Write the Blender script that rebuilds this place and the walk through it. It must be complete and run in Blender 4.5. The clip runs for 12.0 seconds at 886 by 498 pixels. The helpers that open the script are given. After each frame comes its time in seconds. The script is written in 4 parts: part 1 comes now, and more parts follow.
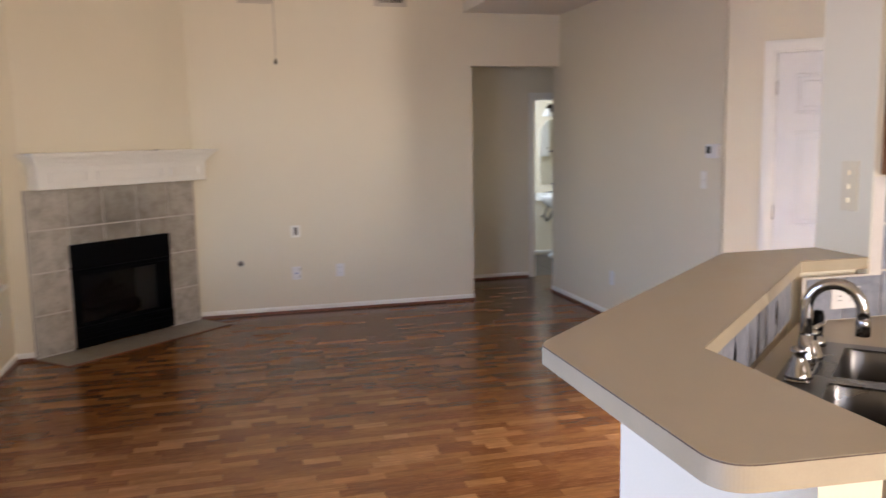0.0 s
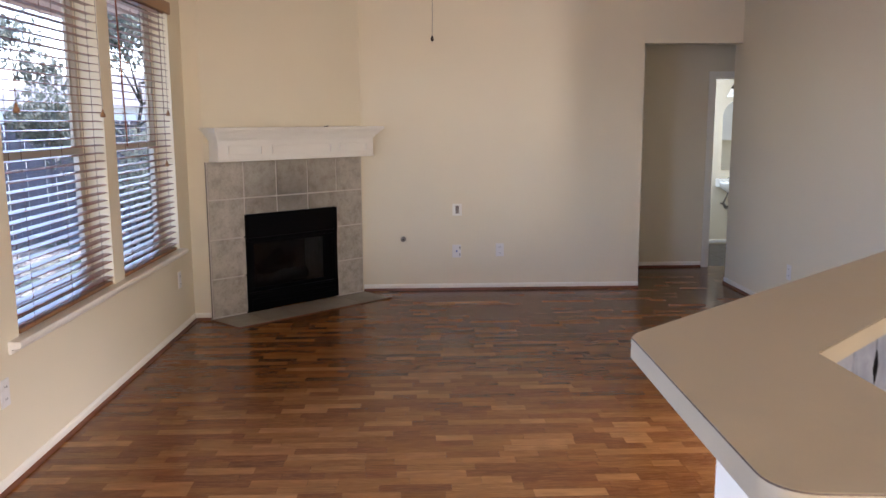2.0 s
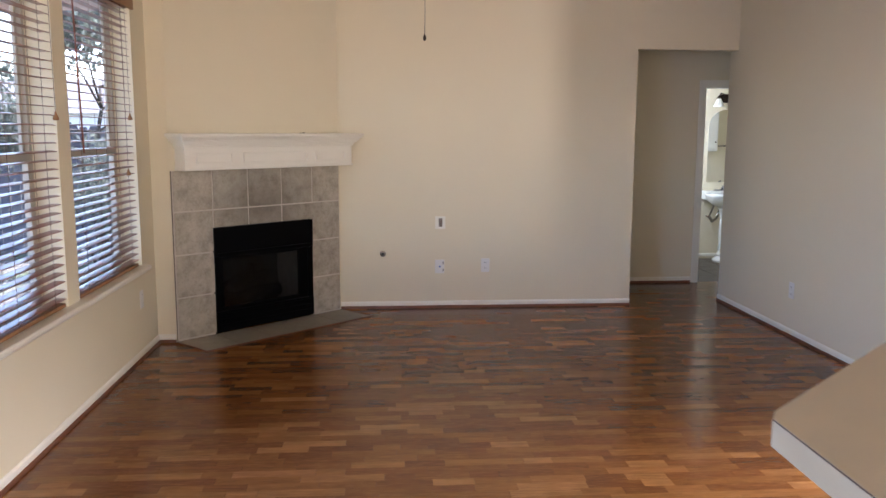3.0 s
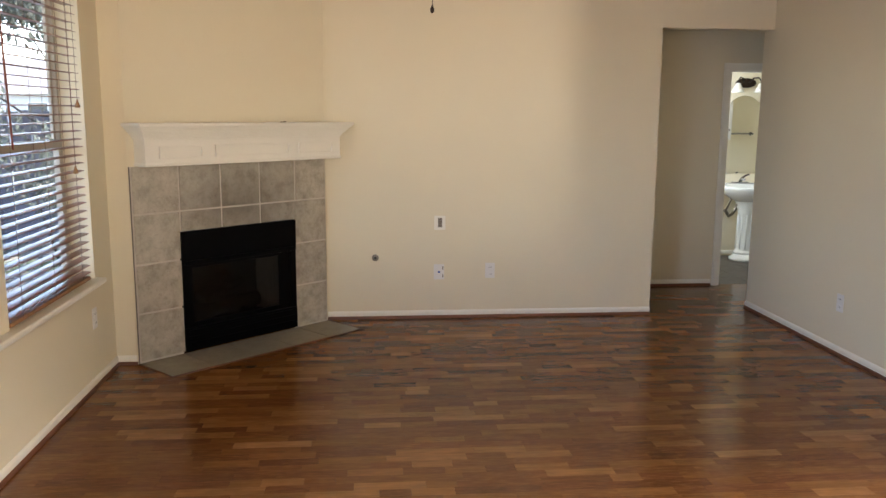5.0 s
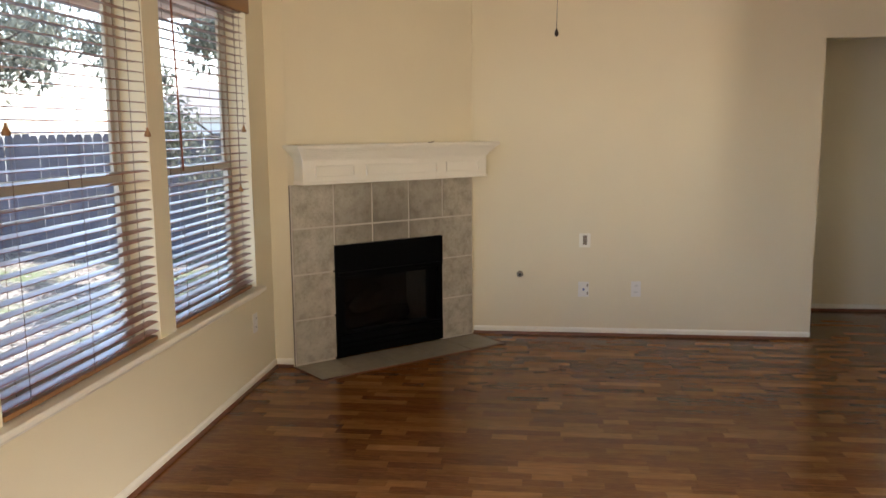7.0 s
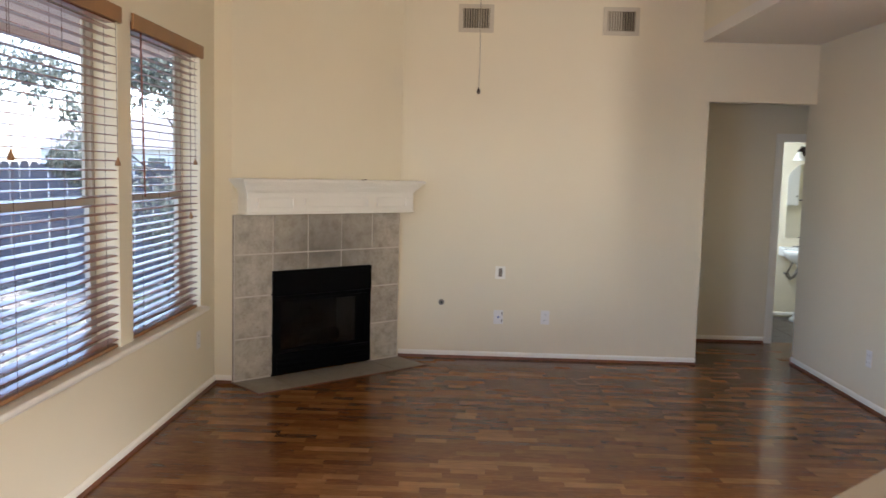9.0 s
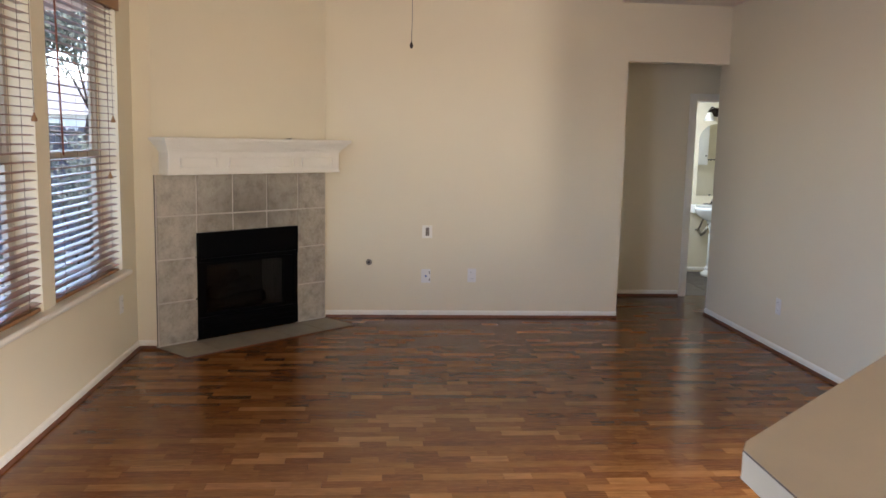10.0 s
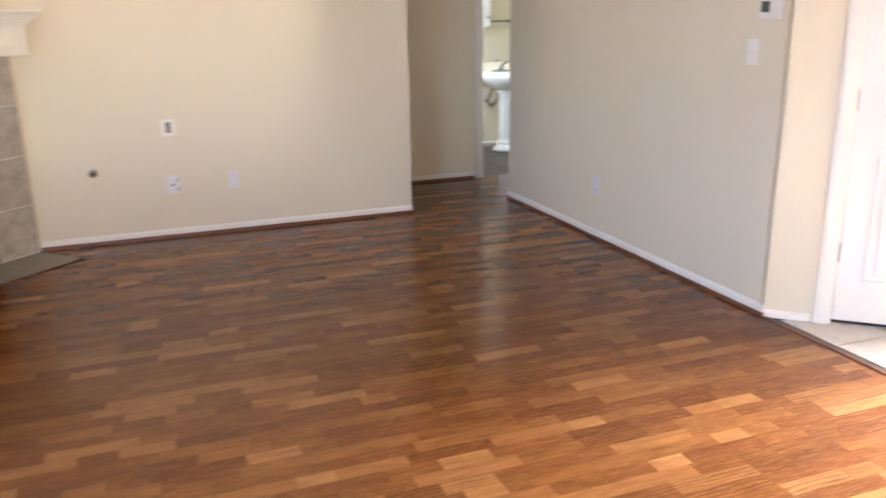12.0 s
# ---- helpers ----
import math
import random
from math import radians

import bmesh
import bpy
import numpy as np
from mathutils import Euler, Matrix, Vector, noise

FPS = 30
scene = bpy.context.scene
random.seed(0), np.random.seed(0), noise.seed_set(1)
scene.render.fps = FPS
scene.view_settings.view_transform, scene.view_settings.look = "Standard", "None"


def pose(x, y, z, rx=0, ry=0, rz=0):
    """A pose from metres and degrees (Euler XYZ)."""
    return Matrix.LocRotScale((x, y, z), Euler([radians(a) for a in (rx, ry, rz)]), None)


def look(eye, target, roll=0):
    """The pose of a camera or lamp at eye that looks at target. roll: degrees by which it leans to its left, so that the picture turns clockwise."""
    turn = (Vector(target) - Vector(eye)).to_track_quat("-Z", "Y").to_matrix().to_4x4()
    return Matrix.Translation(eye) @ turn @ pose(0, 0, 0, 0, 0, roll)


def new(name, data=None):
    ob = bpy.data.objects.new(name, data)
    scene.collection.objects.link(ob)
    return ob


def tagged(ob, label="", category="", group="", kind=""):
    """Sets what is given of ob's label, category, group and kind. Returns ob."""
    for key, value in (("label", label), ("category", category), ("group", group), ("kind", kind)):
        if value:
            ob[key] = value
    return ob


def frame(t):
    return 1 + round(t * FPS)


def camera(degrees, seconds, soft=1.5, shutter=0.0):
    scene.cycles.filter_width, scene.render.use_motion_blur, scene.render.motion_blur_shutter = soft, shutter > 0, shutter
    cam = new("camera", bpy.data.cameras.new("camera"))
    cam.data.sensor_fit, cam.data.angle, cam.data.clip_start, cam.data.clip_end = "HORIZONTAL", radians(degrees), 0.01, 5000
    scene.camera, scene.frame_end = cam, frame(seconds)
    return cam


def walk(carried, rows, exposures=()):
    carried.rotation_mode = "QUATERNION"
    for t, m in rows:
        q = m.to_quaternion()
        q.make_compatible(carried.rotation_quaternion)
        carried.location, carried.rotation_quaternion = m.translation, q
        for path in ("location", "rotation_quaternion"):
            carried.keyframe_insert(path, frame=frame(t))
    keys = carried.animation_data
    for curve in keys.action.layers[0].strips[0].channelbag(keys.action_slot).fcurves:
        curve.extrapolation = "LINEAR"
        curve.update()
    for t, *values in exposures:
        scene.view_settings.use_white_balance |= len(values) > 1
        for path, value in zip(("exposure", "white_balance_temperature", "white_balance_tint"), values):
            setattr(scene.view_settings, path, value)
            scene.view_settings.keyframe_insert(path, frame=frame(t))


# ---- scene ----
cam = camera(57.1, 12.0, shutter=0.5)
PATH = [
    (0, (0.031, 0.069, 1.518), (0.534, 1.985, 1.246), -1.0),
    (0.5, (0.194, 0.025, 1.507), (0.404, 1.993, 1.216), -1.3),
    (1, (0.227, -0.01, 1.513), (0.341, 1.964, 1.214), -0.8),
    (1.5, (0.234, 0.014, 1.507), (0.306, 1.99, 1.207), -0.5),
    (2, (0.227, 0.113, 1.497), (0.291, 2.088, 1.186), -0.3),
    (2.5, (0.157, 0.321, 1.493), (0.278, 2.294, 1.189), 0.3),
    (3, (0.1, 0.533, 1.485), (0.249, 2.506, 1.196), 0.2),
    (5, (0.046, 1.306, 1.531), (0.232, 3.27, 1.199), 0.4),
    (5.5, (0.214, 1.38, 1.521), (0.237, 3.353, 1.193), 1.4),
    (6, (0.311, 1.412, 1.519), (0.063, 3.366, 1.173), -1.1),
    (6.5, (0.29, 1.39, 1.519), (0.029, 3.338, 1.148), -1.6),
    (7, (0.272, 1.188, 1.55), (0.03, 3.151, 1.258), -0.5),
    (9, (0.259, 0.598, 1.543), (0.214, 2.588, 1.352), 1.5),
    (9.5, (0.192, 0.511, 1.51), (0.293, 2.498, 1.303), 0.6),
    (10, (0.147, 0.583, 1.489), (0.316, 2.557, 1.22), 1.3),
    (10.5, (0.21, 0.827, 1.484), (0.363, 2.799, 1.184), 1.3),
    (11, (0.242, 1.113, 1.485), (0.445, 3.062, 1.084), 2.0),
    (11.5, (0.257, 1.433, 1.466), (0.674, 3.307, 0.906), 1.4),
    (12, (0.391, 1.755, 1.406), (1.064, 3.554, 0.847), -0.9),
]
LIGHT = [  # seconds, stops, kelvin, tint
    (0.0, 2.72, 5760, 21), (1.5, 2.69, 5660, 22), (3.0, 2.77, 5710, 20), (5.0, 2.89, 6260, 15), (5.5, 3.07, 6060, 15), (6.0, 2.75, 6410, 15), (6.5, 2.61, 6560, 14), (7.5, 2.65, 6310, 13),
    (9.0, 2.79, 5760, 15), (10.0, 2.75, 5860, 17), (10.5, 2.77, 5610, 15), (11.0, 3.05, 5910, 18), (11.5, 3.03, 6040, 19), (12.0, 3.44, 5820, 20),
]
walk(cam, [(t, look(eye, target, roll)) for t, eye, target, roll in PATH], LIGHT)

# ---- world, sun and daylight ----
world = bpy.data.worlds.new("sky")
scene.world = world
world.use_nodes = True
wn = world.node_tree
sky = wn.nodes.new("ShaderNodeTexSky")
sky.sky_type, sky.sun_disc = "NISHITA", False
sky.sun_elevation, sky.sun_rotation = radians(56), radians(32)
wn.links.new(sky.outputs[0], wn.nodes["Background"].inputs[0])
wn.nodes["Background"].inputs[1].default_value = 0.15

sun = new("sun", bpy.data.lights.new("sun", "SUN"))
sun.data.energy, sun.data.angle, sun.data.color = 3.6, radians(0.5), (1.0, 0.97, 0.93)
sun.matrix_world = look((0, 0, 0), (-math.sin(radians(32)), -math.cos(radians(32)), -math.tan(radians(56))))


def daylight(name, eye, target, wide, high, watts, colour):
    """An area lamp that stands in for sky light at an opening out of view."""
    lamp = new(name, bpy.data.lights.new(name, "AREA"))
    lamp.data.shape, lamp.data.size, lamp.data.size_y = "RECTANGLE", wide, high
    lamp.data.energy, lamp.data.color = watts, colour
    lamp.matrix_world = look(eye, target)
    return lamp


WARM = (1.0, 0.78, 0.54)          # warm lamp tint, chosen so the outdoors turns bluer beside it
# lamps at unseen openings; patio, back and bath ones are added as fill
daylight("patio_fill", (-1.50, 1.1, 1.2), (3, 4.0, 0.0), 1.1, 1.8, 3.8, (0.48, 0.63, 1.0)).data.spread = radians(120)
daylight("nook_daylight", (2.51, -2.98, 1.40), (1.6, 3, 1.35), 0.30, 1.5, 30, (1.0, 0.86, 0.67))
daylight("back_fill", (0.3, -2.98, 1.5), (0.3, 3, 1.35), 1.9, 1.5, 8, WARM)
daylight("entry_daylight", (5.58, 3.02, 1.85), (3.1, 3.25, 0.0), 0.9, 0.7, 11, (1.0, 0.90, 0.78)).data.spread = radians(54)
daylight("bath_fill", (2.92, 9.1, 1.6), (4.6, 9.1, 1.2), 0.8, 0.9, 3.2, (0.84, 0.95, 1.0))

# ---- materials ----


class Nodes:
    """A short way to lay out one material's nodes."""

    def __init__(self, name):
        self.mat = bpy.data.materials.new(name)
        self.mat.use_nodes = True
        self.tree = self.mat.node_tree
        self.bsdf = self.tree.nodes["Principled BSDF"]

    def add(self, kind, **values):
        node = self.tree.nodes.new("ShaderNode" + kind)
        for key, value in values.items():
            node.inputs[key].default_value = value
        return node

    def link(self, a, b):
        self.tree.links.new(a, b)

    def place(self):
        return self.add("NewGeometry").outputs["Position"]

    def scaled(self, vector, s):
        node = self.add("VectorMath")
        node.operation = "MULTIPLY"
        self.link(vector, node.inputs[0])
        node.inputs[1].default_value = s
        return node.outputs[0]

    def noise(self, vector, scale, detail=3.0, rough=0.55):
        node = self.add("TexNoise", Scale=scale, Detail=detail, Roughness=rough)
        self.link(vector, node.inputs["Vector"])
        return node.outputs["Fac"]

    def ramp(self, fac, stops):
        node = self.add("ValToRGB")
        el = node.color_ramp.elements
        while len(el) < len(stops):
            el.new(0.5)
        for e, (at, c) in zip(el, stops):
            e.position, e.color = at, (*c, 1)
        self.link(fac, node.inputs[0])
        return node.outputs[0]

    def mix(self, fac, a, b, blend="MIX"):
        node = self.add("MixRGB")
        node.blend_type = blend
        for value, slot in ((fac, 0), (a, 1), (b, 2)):
            if isinstance(value, (int, float)):
                node.inputs[slot].default_value = value
            elif isinstance(value, tuple):
                node.inputs[slot].default_value = (*value, 1)
            else:
                self.link(value, node.inputs[slot])
        return node.outputs[0]

    def math(self, op, a, b=0.0):
        node = self.add("Math")
        node.operation = op
        for value, slot in ((a, 0), (b, 1)):
            if isinstance(value, (int, float)):
                node.inputs[slot].default_value = value
            else:
                self.link(value, node.inputs[slot])
        return node.outputs[0]

    def bump(self, height, strength, distance):
        node = self.add("Bump", Strength=strength, Distance=distance)
        self.link(height, node.inputs["Height"])
        self.link(node.outputs[0], self.bsdf.inputs["Normal"])

    def set(self, **values):
        for key, value in values.items():
            slot = self.bsdf.inputs[key.replace("_", " ")]
            if isinstance(value, (int, float)):
                slot.default_value = value
            elif isinstance(value, tuple):
                slot.default_value = (*value, 1)
            else:
                self.link(value, slot)
        return self.mat


def shade(c, k):
    return tuple(min(1.0, v * k) for v in c)


def surface(name, colour, rough, vary=0.12, big=1.3, fine=40.0, relief=0.15, depth=0.001, metal=0.0, wear=0.0, gloss=0.5, coat=0.0):
    """A plain painted, cast or moulded surface: cloudy tone, fine grain and slight relief."""
    n = Nodes(name)
    p = n.place()
    cloud, grain = n.noise(p, big, 4.0), n.noise(p, fine, 3.0)
    col = n.ramp(cloud, [(0.3, shade(colour, 1 - vary)), (0.7, shade(colour, 1 + vary * 0.5))])
    col = n.mix(0.25, col, n.ramp(grain, [(0.3, shade(colour, 1 - vary)), (0.7, shade(colour, 1 + vary * 0.4))]))
    if wear:
        spots = n.ramp(n.noise(p, big * 5, 6.0, 0.7), [(0.62, (0, 0, 0)), (0.75, (wear, wear, wear))])
        col = n.mix(spots, col, shade(colour, 0.5))
    n.bump(grain, relief, depth)
    r = n.ramp(cloud, [(0.3, (rough * 0.85,) * 3), (0.7, (min(1, rough * 1.15),) * 3)])
    return n.set(Base_Color=col, Roughness=r, Metallic=metal, Specular_IOR_Level=gloss, Coat_Weight=coat, Coat_Roughness=0.2)


def floor_wood(name, by_island):
    """Oiled red-brown oak strips, each with a tone and grain of its own."""
    n = Nodes(name)
    if by_island:
        rnd = n.add("NewGeometry").outputs["Random Per Island"]
    else:
        rnd = n.add("ObjectInfo").outputs["Random"]
    p = n.place()
    shift = n.add("CombineXYZ")
    n.link(n.math("MULTIPLY", rnd, 41.0), shift.inputs[0])
    n.link(n.math("MULTIPLY", rnd, 17.0), shift.inputs[2])
    v = n.add("VectorMath")
    n.link(p, v.inputs[0])
    n.link(shift.outputs[0], v.inputs[1])
    v = v.outputs[0]
    tone = n.ramp(rnd, [(0.0, (0.135, 0.048, 0.013)), (0.3, (0.172, 0.063, 0.016)), (0.58, (0.210, 0.082, 0.020)),
                        (0.78, (0.258, 0.108, 0.029)), (0.90, (0.312, 0.140, 0.040)), (1.0, (0.375, 0.180, 0.058))])
    red = n.math("FRACT", n.math("MULTIPLY", rnd, 29.3))
    tone = n.mix(n.ramp(red, [(0.55, (0, 0, 0)), (0.95, (0.35, 0.35, 0.35))]), tone, (0.215, 0.070, 0.020))
    blotch = n.noise(n.scaled(v, (7.0, 22.0, 1.0)), 1.0, 4.0, 0.6)
    tone = n.mix(1.0, tone, n.ramp(blotch, [(0.3, (0.68, 0.66, 0.64)), (0.66, (1.0, 1.0, 1.0))]), "MULTIPLY")
    grain = n.noise(n.scaled(v, (3.0, 60.0, 1.0)), 1.0, 6.0, 0.65)
    fibre = n.noise(n.scaled(v, (14.0, 120.0, 1.0)), 1.0, 3.0, 0.6)
    wave = n.add("TexWave", Scale=1.0, Distortion=9.0, Detail=3.0)
    wave.bands_direction = "Y"
    n.link(n.scaled(v, (5.0, 18.0, 1.0)), wave.inputs["Vector"])
    flame = n.math("MULTIPLY", n.ramp(wave.outputs["Fac"], [(0.12, (1, 1, 1)), (0.35, (0, 0, 0))]),
                   n.ramp(n.math("FRACT", n.math("MULTIPLY", rnd, 13.7)), [(0.80, (0.03, 0.03, 0.03)), (0.92, (0.42, 0.42, 0.42))]))
    col = n.mix(n.ramp(grain, [(0.35, (0.22, 0.22, 0.22)), (0.62, (0, 0, 0))]), tone, (0.055, 0.022, 0.010))
    col = n.mix(n.ramp(fibre, [(0.48, (0, 0, 0)), (0.75, (0.30, 0.30, 0.30))]), col, (0.40, 0.19, 0.06))
    col = n.mix(flame, col, (0.05, 0.020, 0.010))
    n.bump(fibre, 0.012, 0.0005)
    worn = n.noise(p, 0.5, 2.0)
    r = n.ramp(worn, [(0.3, (0.15,) * 3), (0.7, (0.21,) * 3)])
    return n.set(Base_Color=col, Roughness=r, Specular_IOR_Level=0.25)


def glass(name, gloss, rough=0.02, tint=1.0):
    n = Nodes(name)
    out = n.tree.nodes["Material Output"]
    clear, shine = n.add("BsdfTransparent"), n.add("BsdfGlossy", Roughness=rough)
    clear.inputs[0].default_value = (tint, tint, tint, 1)
    mixed = n.add("MixShader")
    mixed.inputs[0].default_value = gloss
    n.link(clear.outputs[0], mixed.inputs[1])
    n.link(shine.outputs[0], mixed.inputs[2])
    n.link(mixed.outputs[0], out.inputs[0])
    return n.mat


def stone_tile(name, colours, by_island=False, soot=False):
    """Mottled matt ceramic made to look like stone; soot stains the fireplace's own tiles above the fire."""
    n = Nodes(name)
    p = n.place()
    rnd = n.add("NewGeometry").outputs["Random Per Island"] if by_island else n.add("ObjectInfo").outputs["Random"]
    a, b = n.noise(p, 11.0, 8.0, 0.68), n.noise(p, 45.0, 4.0, 0.6)
    col = n.ramp(a, [(0.28, colours[0]), (0.5, colours[1]), (0.72, colours[2])])
    col = n.mix(n.ramp(b, [(0.55, (0, 0, 0)), (0.75, (0.45,) * 3)]), col, shade(colours[0], 0.8))
    col = n.mix(1.0, col, n.ramp(rnd, [(0, (0.86, 0.86, 0.86)), (1, (1, 1, 1))]), "MULTIPLY")
    if soot:
        at = n.add("VectorMath")
        at.operation = "DISTANCE"
        n.link(n.scaled(p, (1.0, 1.0, 1.5)), at.inputs[0])
        at.inputs[1].default_value = (-0.78, 6.75, 1.5 * 0.90)
        smear = n.math("ADD", at.outputs["Value"], n.math("MULTIPLY", n.noise(p, 5.0, 5.0), 0.3))
        col = n.mix(n.ramp(smear, [(0.15, (0.8,) * 3), (0.4, (0.38,) * 3), (0.75, (0, 0, 0))]), col, (0.10, 0.085, 0.07))
    n.bump(b, 0.25, 0.002)
    return n.set(Base_Color=col, Roughness=n.ramp(a, [(0.3, (0.42,) * 3), (0.7, (0.6,) * 3)]))


WALL = surface("cream_wall_paint", (0.775, 0.702, 0.530), 0.75, 0.05, 0.7, 130.0, 0.35, 0.0012)
CEIL = surface("ceiling_paint", (0.76, 0.71, 0.62), 0.85, 0.05, 0.8, 150.0, 0.4, 0.0015)
TRIM = surface("white_trim_paint", (0.87, 0.84, 0.75), 0.42, 0.04, 3.0, 60.0, 0.08)
DOOR = surface("white_door_paint", (0.82, 0.80, 0.75), 0.4, 0.04, 3.0, 60.0, 0.1)
SHOE = surface("brown_shoe_mould", (0.16, 0.06, 0.028), 0.4, 0.3, 6.0, 90.0, 0.1)
STRIP = floor_wood("oak_strip", False)
STRIPS = floor_wood("oak_strip_field", True)
SUBFLOOR = surface("dark_joint", (0.05, 0.022, 0.012), 0.7, 0.2)
FIRE_TILE = stone_tile("grey_stone_tile", [(0.28, 0.245, 0.19), (0.47, 0.425, 0.345), (0.60, 0.555, 0.47)], soot=True)
HEARTH_TILE = stone_tile("hearth_tile", [(0.22, 0.20, 0.155), (0.31, 0.285, 0.225), (0.38, 0.35, 0.285)])
SPLASH = stone_tile("blue_grey_splash_tile", [(0.13, 0.145, 0.18), (0.24, 0.255, 0.30), (0.36, 0.37, 0.41)])
ENTRY_TILE = stone_tile("pale_floor_tile", [(0.55, 0.51, 0.45), (0.66, 0.62, 0.56), (0.74, 0.71, 0.65)])
BATH_TILE = stone_tile("brown_bath_tile", [(0.05, 0.04, 0.032), (0.075, 0.06, 0.05), (0.10, 0.085, 0.07)])
GROUT = surface("grout", (0.62, 0.57, 0.50), 0.9, 0.15, 4.0, 90.0, 0.3)
DARK_GROUT = surface("dark_grout", (0.16, 0.14, 0.12), 0.9, 0.15, 4.0, 90.0, 0.3)
BLACK = surface("black_enamel_steel", (0.002, 0.002, 0.0022), 0.45, 0.3, 4.0, 120.0, 0.1, gloss=0.06)
FIREBRICK = surface("sooty_refractory", (0.042, 0.041, 0.037), 0.9, 0.5, 6.0, 60.0, 0.5, 0.003, gloss=0.05)
LOG = surface("ceramic_log", (0.006, 0.005, 0.004), 0.9, 0.6, 12.0, 60.0, 0.8, 0.006, gloss=0.05)
LAMINATE = surface("tan_laminate", (0.395, 0.333, 0.222), 0.38, 0.12, 9.0, 300.0, 0.05)
SEAM = surface("dark_seam", (0.08, 0.05, 0.03), 0.6, 0.1)
STEEL = surface("brushed_stainless", (0.125, 0.12, 0.112), 0.3, 0.1, 3.0, 150.0, 0.05, 0.0004, 1.0)
CHROME = surface("chrome", (0.40, 0.40, 0.41), 0.10, 0.04, 3.0, 60.0, 0.0, 0.0, 1.0)
NICKEL = surface("dull_nickel", (0.28, 0.25, 0.21), 0.35, 0.15, 8.0, 80.0, 0.1, 0.0005, 1.0)
PLASTIC = surface("white_plastic", (0.79, 0.77, 0.74), 0.4, 0.03, 6.0, 90.0, 0.03)
ALMOND = surface("almond_plastic", (0.72, 0.62, 0.42), 0.4, 0.04, 6.0, 90.0, 0.03)
SLOT = surface("dark_slot", (0.02, 0.02, 0.02), 0.6, 0.1)
BLUE = surface("blue_jack", (0.05, 0.12, 0.4), 0.4, 0.1)
SCREEN = surface("grey_display", (0.08, 0.085, 0.075), 0.25, 0.05)
SLAT = surface("red_brown_blind_wood", (0.27, 0.085, 0.045), 0.32, 0.25, 5.0, 60.0, 0.05, coat=0.45)
VALANCE = surface("honey_brown_wood", (0.30, 0.15, 0.055), 0.4, 0.25, 5.0, 70.0, 0.12)
CORD = surface("brown_cord", (0.14, 0.075, 0.05), 0.8, 0.2)
ALUMINIUM = surface("bronze_grey_aluminium", (0.50, 0.46, 0.39), 0.45, 0.1, 4.0, 70.0, 0.05, 0.0005, 0.1)
PANE = glass("window_glass", 0.05)
FIRE_GLASS = glass("fire_glass", 0.03, 0.06, 0.5)
CABINET = surface("oak_cabinet", (0.20, 0.085, 0.030), 0.4, 0.3, 5.0, 60.0, 0.15)
PORCELAIN = surface("white_porcelain", (0.80, 0.81, 0.78), 0.12, 0.02, 3.0, 60.0, 0.0)
BRONZE = surface("dark_bronze", (0.035, 0.022, 0.015), 0.4, 0.2, 8.0, 60.0, 0.1, 0.0005, 0.6)
FROST = surface("frosted_shade", (0.80, 0.78, 0.72), 0.3, 0.03)
MIRROR = Nodes("mirror_silver").set(Base_Color=(0.92, 0.93, 0.93), Metallic=1.0, Roughness=0.015)
VENT = surface("cream_vent_metal", (0.55, 0.49, 0.38), 0.5, 0.06, 6.0, 80.0, 0.05)
DUCT = surface("dark_duct", (0.07, 0.055, 0.040), 0.8, 0.2)
FENCE = surface("weathered_cedar", (0.115, 0.115, 0.145), 0.85, 0.4, 2.5, 30.0, 0.5, 0.004, 0.0, 0.5)
BARK = surface("bark", (0.055, 0.045, 0.038), 0.9, 0.5, 6.0, 30.0, 0.9, 0.01)
CONCRETE = surface("patio_concrete", (0.36, 0.35, 0.33), 0.85, 0.15, 1.2, 40.0, 0.3, 0.002)
PINK = surface("pinkish_soffit_paint", (0.52, 0.40, 0.36), 0.7, 0.06, 1.5, 50.0, 0.1)
ROOFING = surface("grey_shingle", (0.17, 0.16, 0.15), 0.9, 0.3, 2.0, 20.0, 0.5, 0.005)
SIDING = surface("pale_siding", (0.72, 0.71, 0.69), 0.8, 0.06, 1.0, 20.0, 0.2)


def earth():
    n = Nodes("yard_earth")
    p = n.place()
    a, b, c = n.noise(p, 0.6, 5.0), n.noise(p, 14.0, 6.0, 0.7), n.noise(p, 70.0, 3.0)
    col = n.ramp(b, [(0.35, (0.045, 0.035, 0.028)), (0.52, (0.15, 0.135, 0.115)), (0.66, (0.33, 0.30, 0.265))])
    col = n.mix(n.ramp(a, [(0.48, (0, 0, 0)), (0.6, (0.8,) * 3)]), col, n.ramp(c, [(0.3, (0.03, 0.05, 0.015)), (0.7, (0.09, 0.13, 0.04))]))
    n.bump(b, 0.8, 0.03)
    return n.set(Base_Color=col, Roughness=0.95)


def leafage(name, dark, light):
    n = Nodes(name)
    rnd = n.add("NewGeometry").outputs["Random Per Island"]
    col = n.ramp(rnd, [(0, dark), (1, light)])
    n.set(Base_Color=col, Roughness=0.6)
    thin, both = n.add("BsdfTranslucent"), n.add("MixShader")
    n.link(col, thin.inputs["Color"])
    both.inputs[0].default_value = 0.5
    n.link(n.bsdf.outputs[0], both.inputs[1])
    n.link(thin.outputs[0], both.inputs[2])
    n.link(both.outputs[0], n.tree.nodes["Material Output"].inputs[0])
    return n.mat


EARTH = earth()
LEAF = leafage("leaf", (0.07, 0.08, 0.065), (0.19, 0.21, 0.17))
LITTER = leafage("leaf_litter", (0.13, 0.115, 0.10), (0.44, 0.41, 0.37))

# ---- building helpers ----


